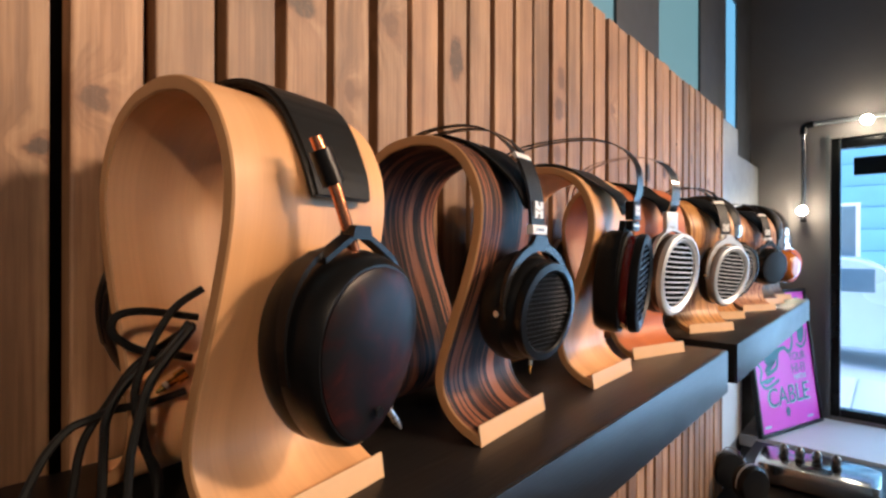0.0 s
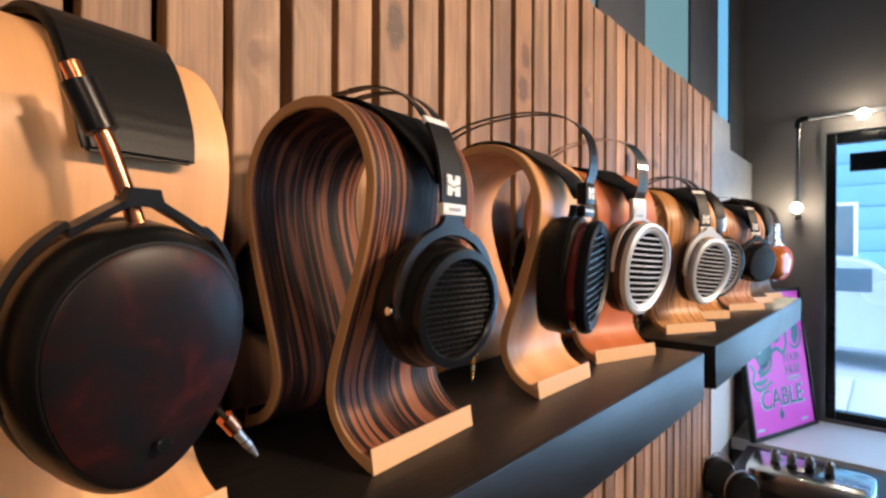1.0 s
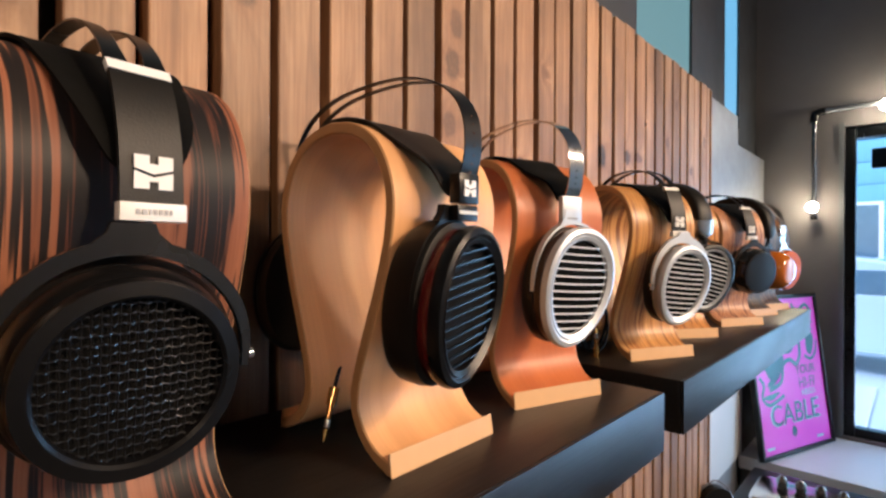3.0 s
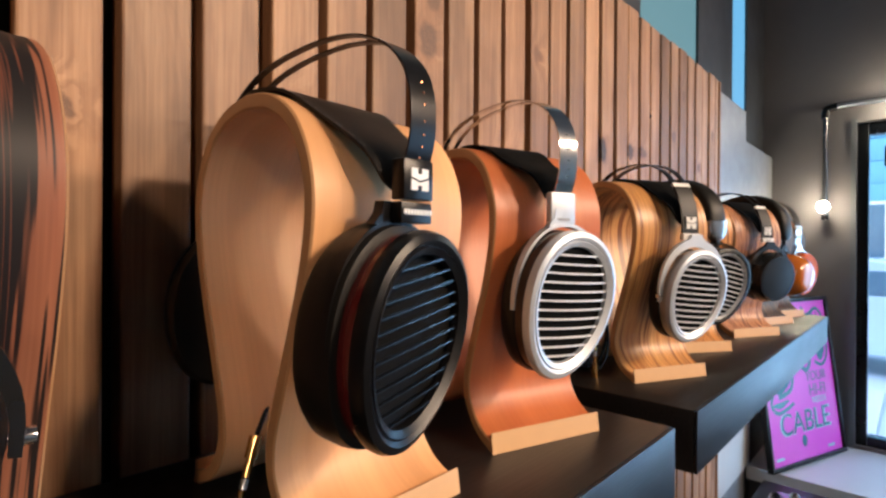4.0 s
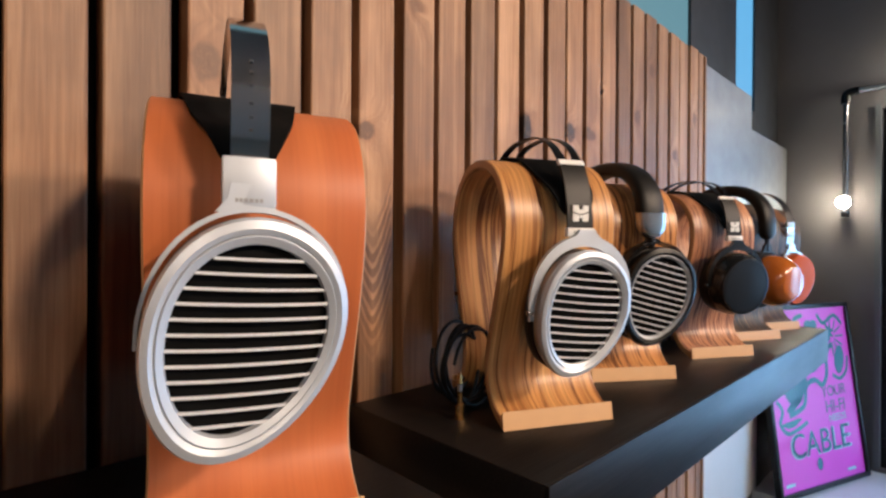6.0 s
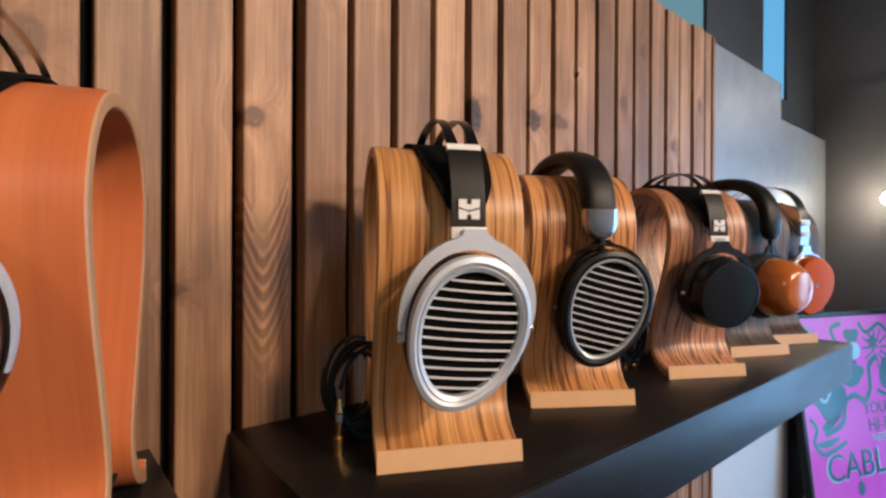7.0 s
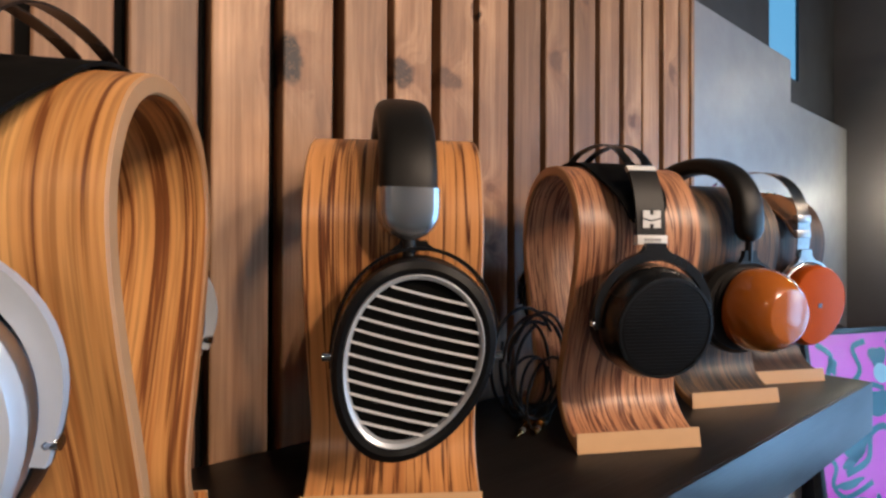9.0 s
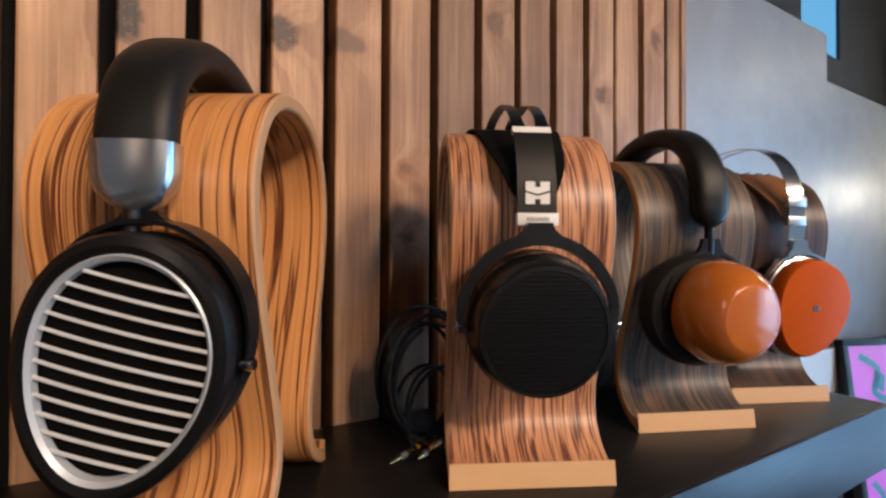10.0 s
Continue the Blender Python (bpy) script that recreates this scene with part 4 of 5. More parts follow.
def cups_six(s):
    c = Cup(egg, 0.0495, 0.0630, 0.054, 0.1188, s, 0.006, -6, 5, flat=1.05)
    open_egg(h, c, BLACK_PLASTIC, BLACK_PLASTIC, SLAT_SILVER, 12, lean=0.25, inner=SILVER_PAINT, k_in=0.81, ko=0.87)
    yoke(c, h, BLACK_METAL, 1.05, 0.021, 0.019, 0.0024, -8, 188, 0.004)
    screws(c, h, 1.07, 0.026)
    bm = bmesh.new()
    tube(bm, [(0, s * 0.0985, 0.180), (0, s * 0.0970, 0.200)], 0.0042, 12)
    part("pivot", bm, BLACK_METAL, h)
    end_shell(h, s, 0.0945, 0.2240, 0.1900, 0.0415, 0.0235, SHELL_SILVER, "glossy gunmetal end shell")


both(cups_six)
padded_band(h, 0.0940, 0.221, 0.2935, 0.0385, 0.0205)

# closed round black headphones
h = headphones(6, "closed round black headphones with ribbed end plates", -0.004)


def cups_seven(s):
    c = Cup(oval, 0.0495, 0.0500, 0.060, 0.1262, s, 0.0, 0, 8)
    c.solid("ear_pad", [(0.80, 0.0), (0.96, 0.001), (1.0, 0.008), (0.99, 0.018), (0.94, 0.021)], BLACK_LEATHER, h)
    c.solid("housing", [(0.96, 0.0205), (1.0, 0.024), (0.99, 0.030), (0.93, 0.038), (0.88, 0.0450), (0.85, 0.0462)], SATIN_BLACK, h)
    c.hoop("rim", [(0.87, 0.044), (0.87, 0.0472), (0.82, 0.0475), (0.81, 0.0455)], SATIN_BLACK, h)
    cap = c.solid("end_plate", [(0.825, 0.0455), (0.82, 0.0466), (0.80, 0.0468)], BLACK_PLASTIC, h)
    for j in range(26):
        z = c.h * 0.78 * (1 - 2 * (j + 0.7) / 26.4)
        sp = c.inside(z, 0.78)
        if sp:
            bm = bmesh.new()
            loft(bm, [[c.at(xx, 0.0466 + dd, z + dz) for dd, dz in ((0, -0.0006), (0.0006, -0.0003), (0.0006, 0.0003), (0, 0.0006))] for xx in sp])
            bmesh.ops.recalc_face_normals(bm, faces=bm.faces[:])
            part("rib", bm, BLACK_PLASTIC, cap)
    yoke(c, h, SATIN_BLACK, 1.03, 0.027, 0.007, 0.0085, -8, 188, 0.0070)
    screws(c, h, 1.07, 0.026)


both(cups_seven)
hifi_band(h, WHITE_PAINT, 0.1965, 0.0985, 0.296)
suspension(h, BLACK_MATT, 0.0935, 0.207, 0.074, 0.024)

# orange wooden domes
h = headphones(7, "headphones with orange lacquered wooden cups and padded band")


def cups_eight(s):
    c = Cup(oval, 0.0450, 0.0480, 0.060, 0.1200, s, 0.0, 3, 3)
    pad = Cup(oval, 0.0530, 0.0540, 0.060, 0.1205, s, -0.010, -4, 3)
    pad.solid("ear_pad", [(0.80, 0.0), (0.96, 0.001), (1.0, 0.008), (0.99, 0.017), (0.90, 0.022)], BLACK_LEATHER, h)
    c.solid("wooden_cup", [(0.95, 0.0205), (1.0, 0.022), (1.01, 0.028), (1.0, 0.036), (0.965, 0.044), (0.90, 0.052), (0.81, 0.0590), (0.70, 0.0645), (0.60, 0.0680), (0.58, 0.0684)], ORANGE_WOOD, h, "orange lacquered wooden dome with flat end")
    yoke(c, h, BLACK_METAL, 1.09, 0.016, 0.008, 0.0026, -8, 188, 0.012)
    bm = bmesh.new()
    tube(bm, [(0, s * 0.0940, 0.172), (0, s * 0.0945, 0.205)], 0.0042, 12)
    part("pivot", bm, BLACK_METAL, h)
    end_shell(h, s, 0.0945, 0.228, 0.197, 0.0345, 0.0205, BLACK_PLASTIC, "black end shell")


both(cups_eight)
padded_band(h, 0.0940, 0.224, 0.299, 0.0345, 0.0215)

# orange oval cups with silver band
h = headphones(8, "headphones with deep orange oval cups and silver band")


def cups_nine(s):
    c = Cup(egg, 0.0450, 0.0545, 0.060, 0.114, s, 0.003, 0, 0)
    c.solid("ear_pad", [(0.80, 0.0), (0.96, 0.001), (1.02, 0.008), (1.0, 0.018), (0.94, 0.021)], BLACK_LEATHER, h)
    c.hoop("rim", [(0.96, 0.0205), (1.03, 0.021), (1.03, 0.025), (0.97, 0.026)], CHROME, h)
    c.solid("end_cap", [(0.98, 0.024), (0.99, 0.034), (0.97, 0.0405), (0.93, 0.0435), (0.90, 0.0438)], ORANGE_DEEP, h, "deep orange lacquered oval cap")
    bm = bmesh.new()
    box(bm, -0.003, -0.0006, -0.0008, 0.0006, -0.003, 0.003, 0, c.m @ pose(0, -0.0438, 0))
    box(bm, 0.0006, 0.003, -0.0008, 0.0006, -0.003, 0.003, 0, c.m @ pose(0, -0.0438, 0))
    part("emblem", bm, GUNMETAL, h)
    yoke(c, h, CHROME, 1.07, 0.022, 0.008, 0.0026, -5, 185, 0.014)


both(cups_nine)
steel_band(h, CHROME, 0.1000, 0.215, 0.308, 0.0200, 0.0200, (0.34, 0.90), 0.005, -18)
strap = suspension(h, BROWN_LEATHER, 0.0925, 0.205, 0.066, 0.014, label="perforated tan leather strap")
bm = bmesh.new()
for j in range(8):
    for q in range(3):
        disc(bm, pose(-0.016 + 0.016 * q + 0.008 * (j % 2), -0.026 - 0.0052 * j, 0.2748 - 0.0001 * (5 * j) ** 1.6, -10 - 8 * j), 0.0022, 0.0006, 8)
part("perforation", bm, BLACK_MATT, strap)
for s in (-1, 1):
    part("slider", block(-0.0115, 0.0115, *sorted((s * 0.1010, s * 0.0945)), 0.205, 0.216, 0.0012), SILVER, h)
    part("slider_clip", block(-0.0115, 0.0115, *sorted((s * 0.1015, s * 0.0955)), 0.226, 0.237, 0.0012), SILVER, h)


# ---- warm lamps and fixtures added out of view ----
def spot(x, y, power, size=0.28):
    L = bpy.data.lights.new("added_spot", "AREA")
    L.shape, L.size, L.energy, L.color = "DISK", size, power, (1.0, 0.66, 0.405)
    L.spread = radians(90 if x > 0 else 60)
    o = new("added_spot", L)
    o.matrix_world = look((x, y, 3.02), (x - 0.9 if x > 0 else x + 1.4, -0.05, 1.85 if x > 0 else 1.6))
    fx = empty("spotlight", pose(x, y, 3.2), "black ceiling spotlight added out of view, shining on the shelf", "spotlight", "ceiling spotlights")
    bm = bmesh.new()
    tube(bm, [(0, 0, 0), (0, 0, -0.06)], 0.012, 10)
    part("stem", bm, BLACK_METAL, fx)
    bm = bmesh.new()
    tube(bm, [(0, -0.05, -0.03), (0, 0.03, -0.12)], 0.06, 20)
    part("housing", bm, BLACK_METAL, fx)


# the first is fill for the near stands, the rest set the shadow direction
for x, power in ((-1.5, 2.9), (1.35, 12.5), (2.1, 6.8), (2.9, 6.8)):
    spot(x, -2.9, power)



# ---- bench, poster and black cabinet by the window ----
structure("window_bench", block(3.0, X_END - 0.002, -2.6, 0.115, 0.59, 0.65, 0.003), WHITE_LAM, "pale laminate window bench top", "bench")
structure("bench_front", block(3.04, 3.07, -2.6, 0.115, 0.002, 0.588), DARK_WALL, "dark front below the window bench", "bench")
cab = empty("backing_board", pose(3.045, 0.1165, 0.651), "plain black board leaning on the wall behind the poster", "board")
part("board", block(0, 0.42, -0.010, 0.008, 0, 0.72, 0.002), BLACK_PLASTIC, cab)
part("edge_strip", block(-0.006, -0.0005, -0.011, 0.009, 0, 0.72, 0.001), BLACK_METAL, cab)
structure("wall_panel_3", block(2.112, 3.036, 0.108, 0.1185, 0.652, 1.37, 0.001), WHITE_LAM, "pale laminate wall panel below shelf height", "wall panel")

PINK = plain("magenta_print", (0.72, 0.055, 0.56), 0.45, 0, 24, 0.08, 0.0, 0.3)
TEAL_INK = plain("dark_teal_print", (0.015, 0.12, 0.17), 0.45, 0, 40, 0.15, 0.0, 0.3)
PALE_INK = plain("pale_blue_print", (0.35, 0.55, 0.62), 0.45, 0, 40, 0.1, 0.0, 0.3)
PW, PH = 0.60, 0.745
ang = math.degrees(math.atan2(-0.21, 0.585))
poster = empty("framed_poster", pose(2.955, 0.01, 0.655, 0, 0, ang) @ pose(0, 0, 0, -7.5), "magenta poster with teal drawing in a thin black frame", "poster")
bm = bmesh.new()
for x0, x1, z0, z1 in ((0, PW, 0, 0.018), (0, PW, PH - 0.018, PH), (0, 0.018, 0.018, PH - 0.018), (PW - 0.018, PW, 0.018, PH - 0.018)):
    box(bm, x0, x1, -0.012, 0.014, z0, z1, 0.001)
part("frame", bm, BLACK_PLASTIC, poster)
sheet = part("sheet", block(0.017, PW - 0.017, -0.002, 0.004, 0.017, PH - 0.017), PINK, poster)


def flat_shape(outline, material, y=-0.0028, name="print_shape"):
    bm = bmesh.new()
    vs = [bm.verts.new((x, y, z)) for x, z in outline]
    f = bm.faces.new(vs)
    r = bmesh.ops.extrude_face_region(bm, geom=[f])
    for v in r["geom"]:
        if isinstance(v, bmesh.types.BMVert):
            v.co.y += 0.0007
    bmesh.ops.recalc_face_normals(bm, faces=bm.faces[:])
    return part(name, bm, material, sheet)


def blob(cx, cz, rx, rz, lobes=0, amp=0.0, material=None, turn=0.0, y=-0.0028):
    pts = []
    for q in range(40):
        a = 2 * math.pi * q / 40
        k = 1 + amp * math.sin(lobes * a + turn)
        x, z = rx * k * math.cos(a), rz * k * math.sin(a)
        c, d = math.cos(turn), math.sin(turn)
        pts.append((cx + x * c - z * d, cz + x * d + z * c))
    flat_shape(pts, material or TEAL_INK, y)


def wavy(pts, width, material=None, y=-0.0028):
    line = spline([(a, b, 0) for a, b in pts], 6)
    left, right = [], []
    for i, p in enumerate(line):
        d = (line[min(i + 1, len(line) - 1)] - line[max(i - 1, 0)]).normalized()
        o = Vector((-d.y, d.x, 0)) * width / 2
        left.append((p.x + o.x, p.y + o.y))
        right.append((p.x - o.x, p.y - o.y))
    bm = bmesh.new()
    a = [bm.verts.new((x, y, z)) for x, z in left]
    b = [bm.verts.new((x, y, z)) for x, z in right]
    for i in range(len(a) - 1):
        bm.faces.new((a[i], b[i], b[i + 1], a[i + 1]))
    part("print_shape", bm, material or TEAL_INK, sheet)


def words(text, x, z, size, material, y=-0.0032):
    cu = bpy.data.curves.new("lettering", "FONT")
    cu.body, cu.size, cu.extrude, cu.align_x = text, size, 0.0004, "CENTER"
    cu.materials.append(material)
    o = new("lettering", cu)
    o.parent = sheet
    o.matrix_basis = pose(x, y, z, 90)
    return o


blob(0.17, 0.42, 0.085, 0.070, 3, 0.16)
blob(0.16, 0.345, 0.050, 0.018, 2, 0.2, turn=0.3)
blob(0.13, 0.275, 0.060, 0.013, 3, 0.2, turn=0.1)
blob(0.30, 0.505, 0.075, 0.040, 3, 0.14)
blob(0.50, 0.50, 0.035, 0.058, 2, 0.18)
blob(0.33, 0.645, 0.040, 0.038, 3, 0.2)
blob(0.45, 0.62, 0.030, 0.030, 7, 0.35)
blob(0.12, 0.63, 0.020, 0.028, 4, 0.15)
blob(0.335, 0.595, 0.034, 0.032, 0, 0, PALE_INK, 0, -0.0034)
wavy([(0.12, 0.305), (0.22, 0.335), (0.25, 0.41), (0.31, 0.43), (0.36, 0.405), (0.40, 0.45), (0.41, 0.535), (0.46, 0.565)], 0.022)
wavy([(0.10, 0.455), (0.14, 0.42), (0.18, 0.46)], 0.012, PALE_INK, -0.0036)
wavy([(0.06, 0.70), (0.12, 0.66), (0.10, 0.60), (0.18, 0.57), (0.24, 0.61), (0.22, 0.68), (0.28, 0.70)], 0.020)
wavy([(0.05, 0.52), (0.09, 0.56), (0.16, 0.53), (0.20, 0.50), (0.27, 0.56), (0.34, 0.545)], 0.018)
wavy([(0.38, 0.70), (0.42, 0.66), (0.50, 0.69), (0.55, 0.65)], 0.017)
wavy([(0.05, 0.37), (0.08, 0.33), (0.06, 0.28), (0.10, 0.24), (0.17, 0.25), (0.23, 0.27)], 0.017)
wavy([(0.44, 0.44), (0.49, 0.42), (0.54, 0.45), (0.56, 0.51)], 0.016)
for q in range(12):
    qa = 2 * math.pi * q / 12
    wavy([(0.465 + 0.026 * math.cos(qa), 0.60 + 0.026 * math.sin(qa)), (0.465 + 0.055 * math.cos(qa), 0.60 + 0.055 * math.sin(qa)), (0.465 + 0.082 * math.cos(qa), 0.60 + 0.082 * math.sin(qa))], 0.009)
words("YOUR", 0.43, 0.355, 0.062, TEAL_INK)
words("HI-FI", 0.43, 0.290, 0.070, TEAL_INK)
words("NEEDS", 0.435, 0.252, 0.040, PALE_INK)
words("CABLE", 0.305, 0.135, 0.142, PALE_INK, -0.0030)
words("CABLE", 0.303, 0.140, 0.134, TEAL_INK, -0.0037)
blob(0.278, 0.098, 0.022, 0.020, 2, 0.12, turn=1.57)
flat_shape([(0.256 + 0.044 * (q / 9), 0.100 - 0.034 * (1 - abs(2 * q / 9 - 1))) for q in range(10)], TEAL_INK, -0.0031)
for bx in (0.05, 0.46):
    part("lettering_bar", block(bx, bx + 0.055, -0.0034, -0.0028, 0.040, 0.052), PALE_INK, sheet)

# ---- pipe lamp on the end wall ----
lampfix = empty("pipe_lamp", pose(X_END, 0, 0), "steel pipe wall lamp with bare lit bulbs", "wall lamp")
bm = bmesh.new()
tube(bm, [(-0.05, -0.103, 1.80), (-0.05, -0.103, 2.30)], 0.0105, 12)
part("pipe", bm, GUNMETAL, lampfix)
bm = bmesh.new()
tube(bm, [(-0.05, -0.135, 2.335), (-0.05, -1.30, 2.335)], 0.0105, 12)
part("pipe", bm, SILVER, lampfix)
bm = bmesh.new()
tube(bm, spline([(-0.05, -0.103, 2.285), (-0.05, -0.103, 2.312), (-0.05, -0.112, 2.330), (-0.05, -0.150, 2.335)], 4), 0.018, 12)
part("elbow", bm, BLACK_METAL, lampfix)
for yy in (-0.103,):
    bm = bmesh.new()
    tube(bm, [(-0.05, yy, 1.775), (-0.05, yy, 1.80)], 0.017, 12)
    part("coupling", bm, BLACK_METAL, lampfix)


def bulb(y, z, x=-0.09):
    bm = bmesh.new()
    tube(bm, [(x + 0.04, y, z), (x + 0.012, y, z)], 0.013, 12)
    part("socket", bm, BLACK_METAL, lampfix)
    bm = bmesh.new()
    bmesh.ops.create_uvsphere(bm, u_segments=16, v_segments=10, radius=0.026, matrix=pose(x, y, z))
    part("bulb", bm, BULB, lampfix, "lit warm bulb")


bulb(-0.100, 1.84)
bulb(-0.385, 2.315)

# ---- side table with amplifier ----
tb = empty("side_table", pose(2.28, -0.50, 0), "dark side table beside the slatted wall", "table")
part("tabletop", block(-0.43, 0.37, -0.45, 0.48, 0.705, 0.745, 0.003), BLACK_SHELF, tb)
for sx in (-0.39, 0.33):
    for sy in (-0.41, 0.44):
        part("leg", block(sx - 0.02, sx + 0.02, sy - 0.02, sy + 0.02, 0, 0.705, 0.002), BLACK_METAL, tb)
amp = empty("tube_amplifier", pose(2.28, -0.275, 0.746), "silver amplifier with four dark domed tubes", "amplifier")
bm = bmesh.new()
rings = []
for z, k in ((0.008, 0.97), (0.012, 1.0), (0.070, 1.0), (0.078, 0.985), (0.080, 0.96)):
    ring = []
    for q in range(40):
        a = 2 * math.pi * q / 40
        ring.append((0.108 * k * math.copysign(abs(math.cos(a)) ** 0.25, math.cos(a)), 0.182 * k * math.copysign(abs(math.sin(a)) ** 0.25, math.sin(a)), z))
    rings.append(ring)
loft(bm, rings)
bmesh.ops.recalc_face_normals(bm, faces=bm.faces[:])
part("chassis", bm, CHROME, amp)
for fx2 in (-0.08, 0.08):
    for fy2 in (-0.15, 0.15):
        bm = bmesh.new()
        tube(bm, [(fx2, fy2, 0), (fx2, fy2, 0.010)], 0.014, 12)
        part("foot", bm, BLACK_PLASTIC, amp)
for ky in (0.100, 0.050, -0.002, -0.058):
    bm = bmesh.new()
    tube(bm, [(-0.005, ky, 0.078), (-0.005, ky, 0.090)], 0.016, 16)
    tb2 = part("tube_base", bm, BLACK_METAL, amp)
    bm = bmesh.new()
    prof = [(0.012, 0.090), (0.015, 0.100), (0.0155, 0.112), (0.0135, 0.124), (0.008, 0.132), (0.002, 0.134)]
    loft(bm, [[(-0.005 + r * math.cos(2 * math.pi * q / 18), ky + r * math.sin(2 * math.pi * q / 18), z) for q in range(18)] for r, z in prof])
    bmesh.ops.recalc_face_normals(bm, faces=bm.faces[:])
    part("tube", bm, GUNMETAL, amp, "dark chrome domed tube")
part("vent", block(-0.085, -0.035, -0.05, 0.04, 0.0795, 0.083, 0.001), BLACK_METAL, amp)
th = empty("headphones", pose(2.02, -0.075, 0.746, 0, 0, -38), "black headphones with thin wire band on the side table", "headphones")
for s in (-1, 1):
    c = Cup(oval, 0.060, 0.064, 0.018, 0.066, s, 0)
    c.solid("ear_pad", [(0.80, 0.0), (0.98, 0.001), (1.0, 0.010), (0.98, 0.020)], BLACK_LEATHER, th)
    c.solid("housing", [(0.97, 0.0195), (1.0, 0.026), (0.97, 0.036), (0.86, 0.044), (0.5, 0.047), (0.3, 0.047)], BLACK_PLASTIC, th)
    yoke(c, th, SILVER, 1.06, 0.026, 0.007, 0.0024, -8, 188, 0.0)
bm = bmesh.new()
tube(bm, [(-0.02, p[0] * 0.8, p[1]) for p in arch(0.075, 0.095, 0.165, 24)], 0.0016, 8)
part("headband", bm, CHROME, th)


# ---- cables and plugs ----
def cable(runs, radius, label):
    e = empty("headphone_cable", pose(0, 0, 0), label, "cable", "headphone cables")
    for pts in runs:
        bm = bmesh.new()
        tube(bm, spline(pts, 8), radius, 8)
        part("strand", bm, CABLE_MAT, e)
    return e


def plug(p, q, label, body=GOLD, tip=GOLD, cap=True):
    """A stereo plug from its collar p to its tip q."""
    p, q = Vector(p), Vector(q)
    e = empty("headphone_plug", Matrix.Translation(p), label, "plug", "headphone plugs")
    d = q - p
    def seg(a, b, r0, r1):
        bm = bmesh.new()
        return tube(bm, [d * a, d * ((a + b) / 2), d * b], [r0, (r0 + r1) / 2, r1], 14)
    part("collar", seg(0, 0.32, 0.0048, 0.0045), body, e)
    part("shaft", seg(0.32, 0.58, 0.0028, 0.0028), tip, e)
    part("ring", seg(0.58, 0.60, 0.0029, 0.0029), BLACK_PLASTIC, e)
    part("ring", seg(0.60, 0.74, 0.0028, 0.0028), SILVER, e)
    part("ring", seg(0.74, 0.76, 0.0029, 0.0029), BLACK_PLASTIC, e)
    part("tip", seg(0.76, 1.0, 0.0028, 0.0012), tip, e)
    return e


F = SHELF + 0.0022
cable([
    [(0.137, -0.125, 1.5910), (0.120, -0.125, 1.5800), (0.108, -0.125, 1.5620), (0.101, -0.125, 1.5450), (0.097, -0.125, 1.5290), (0.100, -0.125, 1.5020), (0.106, -0.125, 1.4840), (0.112, -0.128, F)],
    [(0.138, -0.115, 1.5710), (0.106, -0.115, 1.5780), (0.091, -0.115, 1.5770), (0.087, -0.115, 1.5700), (0.091, -0.115, 1.5620), (0.104, -0.115, 1.5530), (0.119, -0.115, 1.5490), (0.134, -0.115, 1.5440)],
    [(0.140, -0.105, 1.5650), (0.119, -0.105, 1.5530), (0.101, -0.105, 1.5400), (0.088, -0.105, 1.5210), (0.078, -0.105, 1.5070), (0.073, -0.105, 1.4930), (0.068, -0.108, 1.4650), (0.062, -0.112, F)],
    [(0.121, -0.150, 1.5700), (0.109, -0.150, 1.5560), (0.097, -0.150, 1.5400), (0.092, -0.150, 1.5230), (0.088, -0.150, 1.5060), (0.086, -0.150, 1.4850), (0.084, -0.152, F)],
    [(0.132, -0.110, 1.5210), (0.111, -0.110, 1.5180), (0.091, -0.110, 1.5180), (0.077, -0.110, 1.5150), (0.067, -0.110, 1.5120), (0.055, -0.110, 1.4980), (0.042, -0.112, 1.4700), (0.034, -0.118, F)],
    [(0.131, -0.120, 1.5690), (0.114, -0.120, 1.5490), (0.095, -0.120, 1.5370), (0.084, -0.120, 1.5180), (0.082, -0.120, 1.5000), (0.080, -0.122, F)],
    [(0.122, -0.140, 1.5640), (0.108, -0.140, 1.5490), (0.099, -0.140, 1.5350), (0.096, -0.140, 1.5170), (0.099, -0.140, 1.4970), (0.105, -0.140, 1.4800), (0.101, -0.144, 1.4522)],
], 0.0026, "bundle of black headphone cables hanging inside the stand")
plug((0.238, -0.190, 1.509), (0.258, -0.190, 1.481), "copper and silver plug hanging on its cable", COPPER, SILVER)
cable([[(0.215, -0.185, 1.530), (0.228, -0.188, 1.522), (0.239, -0.190, 1.508)]], 0.0016, "short end of black cable with a plug")
plug((0.136, -0.1, 1.531), (0.117, -0.1, 1.521), "gold plug tied into the cable bundle")
plug((0.577, -0.109, 1.495), (0.560, -0.118, 1.4535), "slim gold plug hanging to the shelf")
cable([[(0.615, -0.075, 1.545), (0.600, -0.090, 1.520), (0.578, -0.1085, 1.496)]], 0.0018, "black cable hanging beside the maple stand")
plug((1.056, -0.122, F - 0.002), (1.057, -0.121, 1.4985), "gold stereo plug standing on the shelf")
rc = random.Random(11)


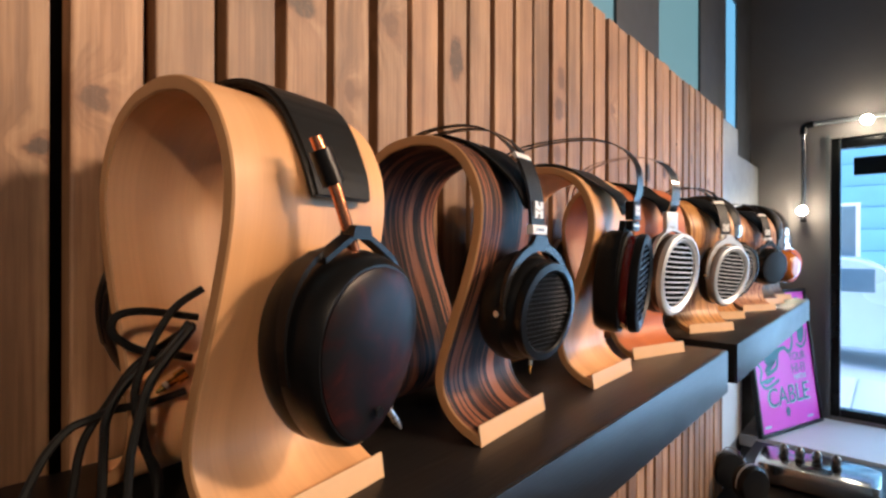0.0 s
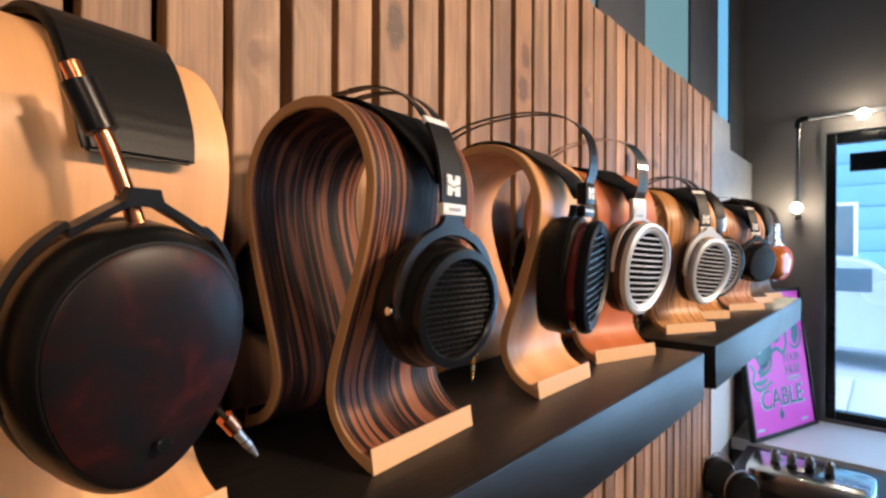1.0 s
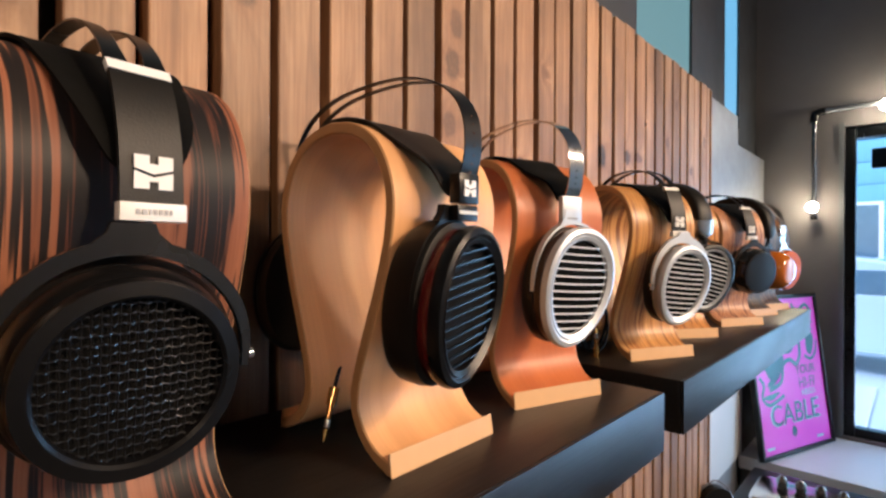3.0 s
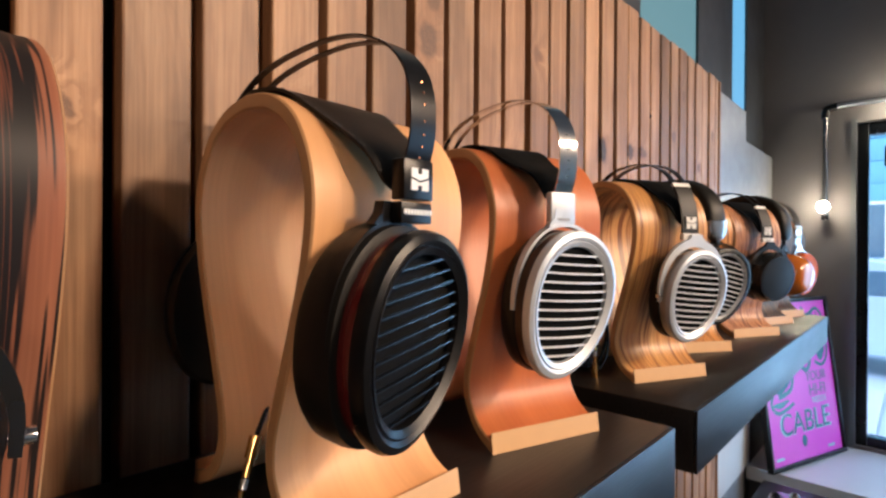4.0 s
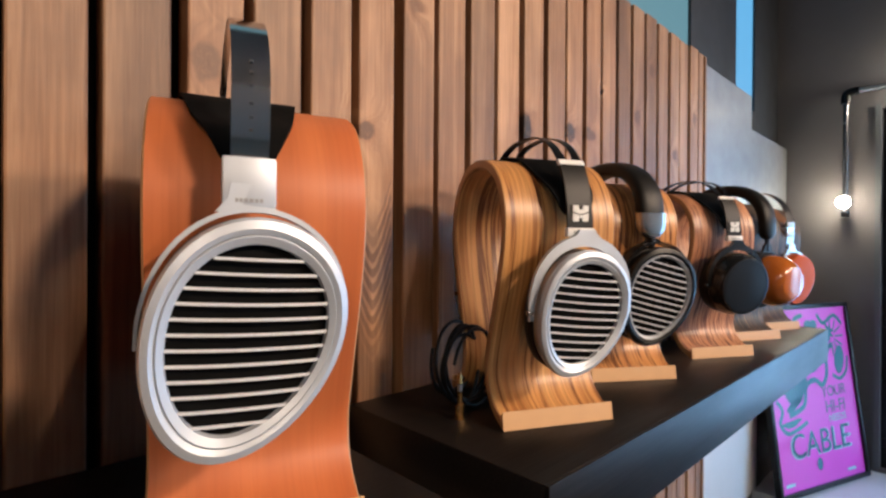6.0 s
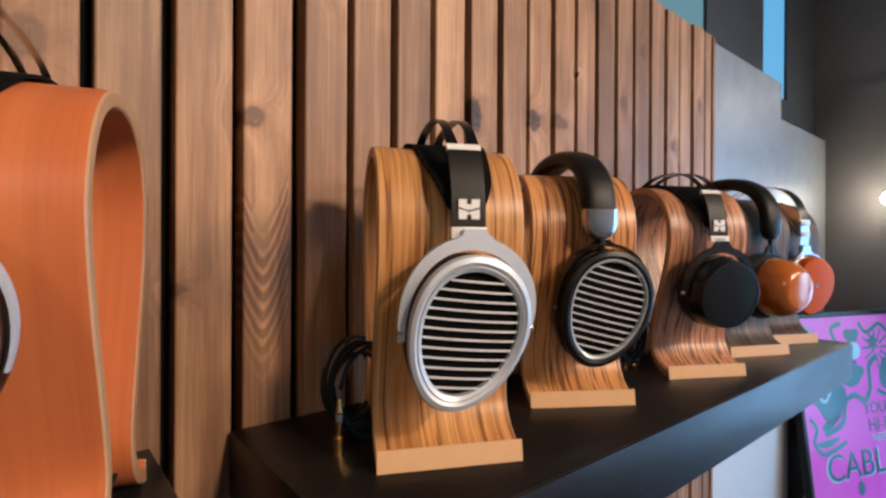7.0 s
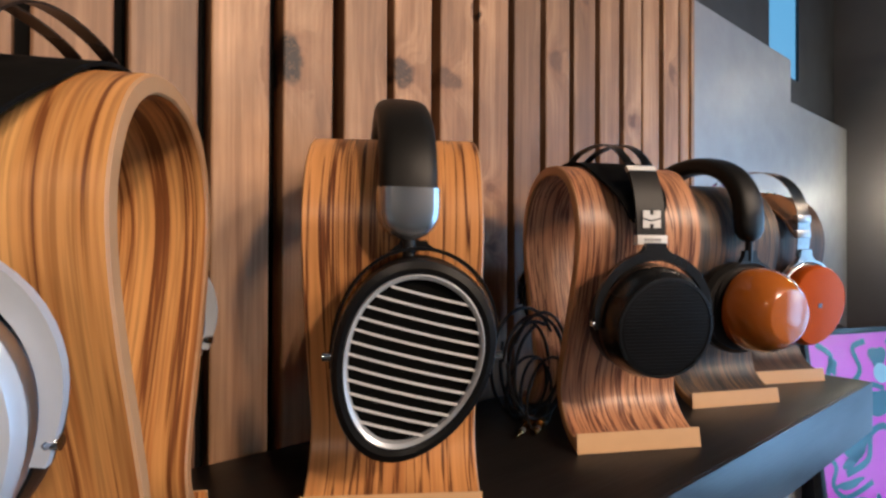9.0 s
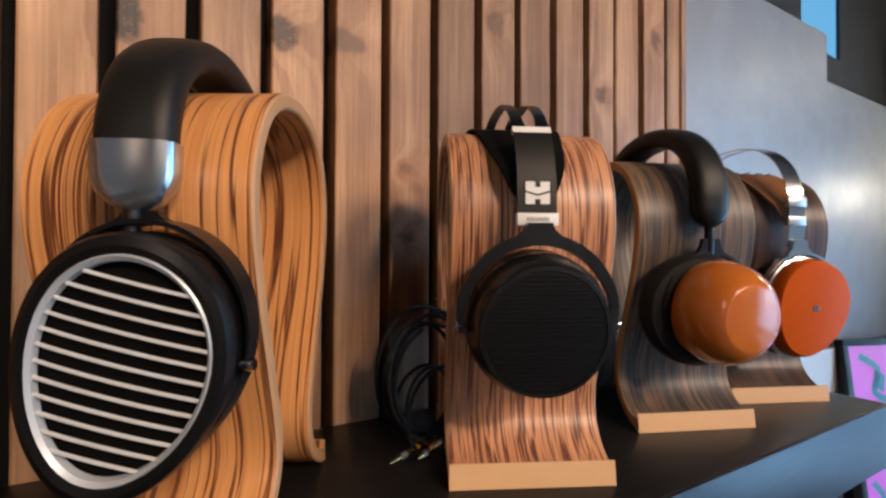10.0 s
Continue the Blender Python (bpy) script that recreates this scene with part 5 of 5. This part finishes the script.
def coil(cx, cy, cz, r, turns, label, thick=0.0021):
    runs = []
    for k in range(turns):
        a0, rr = rc.uniform(0, 6), r * rc.uniform(0.72, 1.0)
        oy, ox = rc.uniform(-0.012, 0.012), rc.uniform(-0.006, 0.006)
        pts = []
        for q in range(13):
            a = a0 + 2 * math.pi * q / 12
            pts.append((cx + ox + rr * 0.75 * math.cos(a), cy + oy + 0.012 * math.sin(a * 0.5 + k), max(F, cz + rr * math.sin(a))))
        runs.append(pts)
    return cable(runs, thick, label)


coil(1.100, -0.085, 1.496, 0.046, 6, "coil of black cable behind the golden brown stand")
coil(1.565, -0.095, 1.512, 0.060, 5, "loose coil of black cable beside the rosewood stand", 0.0019)
coil(1.565, -0.100, 1.485, 0.042, 3, "loose coil of black cable on the shelf", 0.0017)
plug((1.561, -0.098, F + 0.002), (1.513, -0.122, F + 0.001), "gold-tipped plug lying on the shelf", GOLD, GOLD)
plug((1.566, -0.107, F + 0.002), (1.536, -0.126, F + 0.001), "short gold plug lying on the shelf", GOLD, GOLD)
coil(0.880, -0.085, 1.485, 0.036, 4, "coil of black cable behind the cherry stand", 0.002)

# ---- the street ----
SNOW = plain("trodden_snow", (0.62, 0.66, 0.70), 0.7, 0, 3, 0.12, 0.3)
FACADE = plain("blue_grey_cladding", (0.20, 0.42, 0.56), 0.6, 0, 2, 0.15, 0.05)
CAR_PAINT = plain("pale_blue_car_paint", (0.52, 0.62, 0.70), 0.25, 0.2, 8, 0.05, 0.0, 0.6)
DARK_GLASS = plain("dark_window_glass", (0.10, 0.16, 0.22), 0.08, 0, 6, 0.2, 0.0)
structure("ground", block(X_END + 0.3, 400, -300, 300, -0.12, 0.0), SNOW, "snowy paved street outside the window", "ground")
pv = structure("pavement", block(X_END + 0.9, 7.6, -8, 6, 0.002, 0.10, 0.01), SNOW, "snow-dusted stone pavement with joints", "pavement")
for k in range(34):
    part("paving_stone", block(X_END + 0.92, 7.56, -5 + 0.30 * k, -5 + 0.30 * k + 0.275, 0.099, 0.118, 0.006), SNOW, pv)
house = empty("building", pose(15, 0, 0), "blue-grey building across the street with lit windows", "building")
part("wall", block(0, 6, -14, 12, 0, 9), FACADE, house)
part("roof", block(-0.3, 6.3, -14.3, 12.3, 9.0, 9.4), DARK_WALL, house)
for zz in (1.2, 4.2, 6.8):
    for yy in range(-12, 11, 2):
        wf = part("window", block(-0.05, 0.02, yy, yy + 1.3, zz, zz + 1.5, 0.01), WHITE_LAM, house)
        part("pane", block(-0.07, -0.045, yy + 0.08, yy + 1.22, zz + 0.08, zz + 1.42), DARK_GLASS, wf)
for k in range(18):
    part("cladding_board", block(-0.03, -0.001, -14, 12, 0.1 + 0.5 * k, 0.1 + 0.5 * k + 0.46, 0.005), FACADE, house)
car = empty("car", pose(9.6, 0.4, 0), "pale blue parked car with snow on its roof", "car")
bm = bmesh.new()
prof = [(-2.1, 0.35), (-2.15, 0.75), (-1.9, 0.95), (-1.2, 1.02), (-0.6, 1.48), (0.9, 1.52), (1.65, 1.08), (2.1, 0.98), (2.15, 0.45), (2.0, 0.30)]
line = [(p.x, p.y) for p in spline([(a, b, 0) for a, b in prof], 4, True)]
loft(bm, [[(k * 0.82, y, z) for y, z in [(y2, 0.35 + (z2 - 0.35) * sc) for y2, z2 in line]] for k, sc in ((-1, 0.97), (-0.96, 1.0), (0.96, 1.0), (1, 0.97))])
bmesh.ops.recalc_face_normals(bm, faces=bm.faces[:])
part("body", bm, CAR_PAINT, car)
part("side_window", block(-0.835, -0.80, -0.75, 1.15, 1.04, 1.36, 0.02), DARK_GLASS, car)
for yy in (-1.35, 1.35):
    bm = bmesh.new()
    tube(bm, [(-0.86, yy, 0.32), (-0.62, yy, 0.32)], 0.32, 24)
    wh = part("wheel", bm, BLACK_MATT, car)
    bm = bmesh.new()
    tube(bm, [(-0.875, yy, 0.32), (-0.80, yy, 0.32)], 0.19, 20)
    part("rim", bm, SILVER, wh)
sign = empty("hanging_sign", pose(3.98, 0, 0), "black sign hanging outside the window", "sign")
part("board", block(0, 0.03, -1.25, -0.31, 2.075, 2.185, 0.006), BLACK_PLASTIC, sign)
part("rod", block(0.008, 0.02, -0.9, -0.88, 2.185, 3.0), BLACK_METAL, sign)
part("bracket", block(-0.14, 0.02, -0.9, -0.88, 3.0, 3.02), BLACK_METAL, sign)
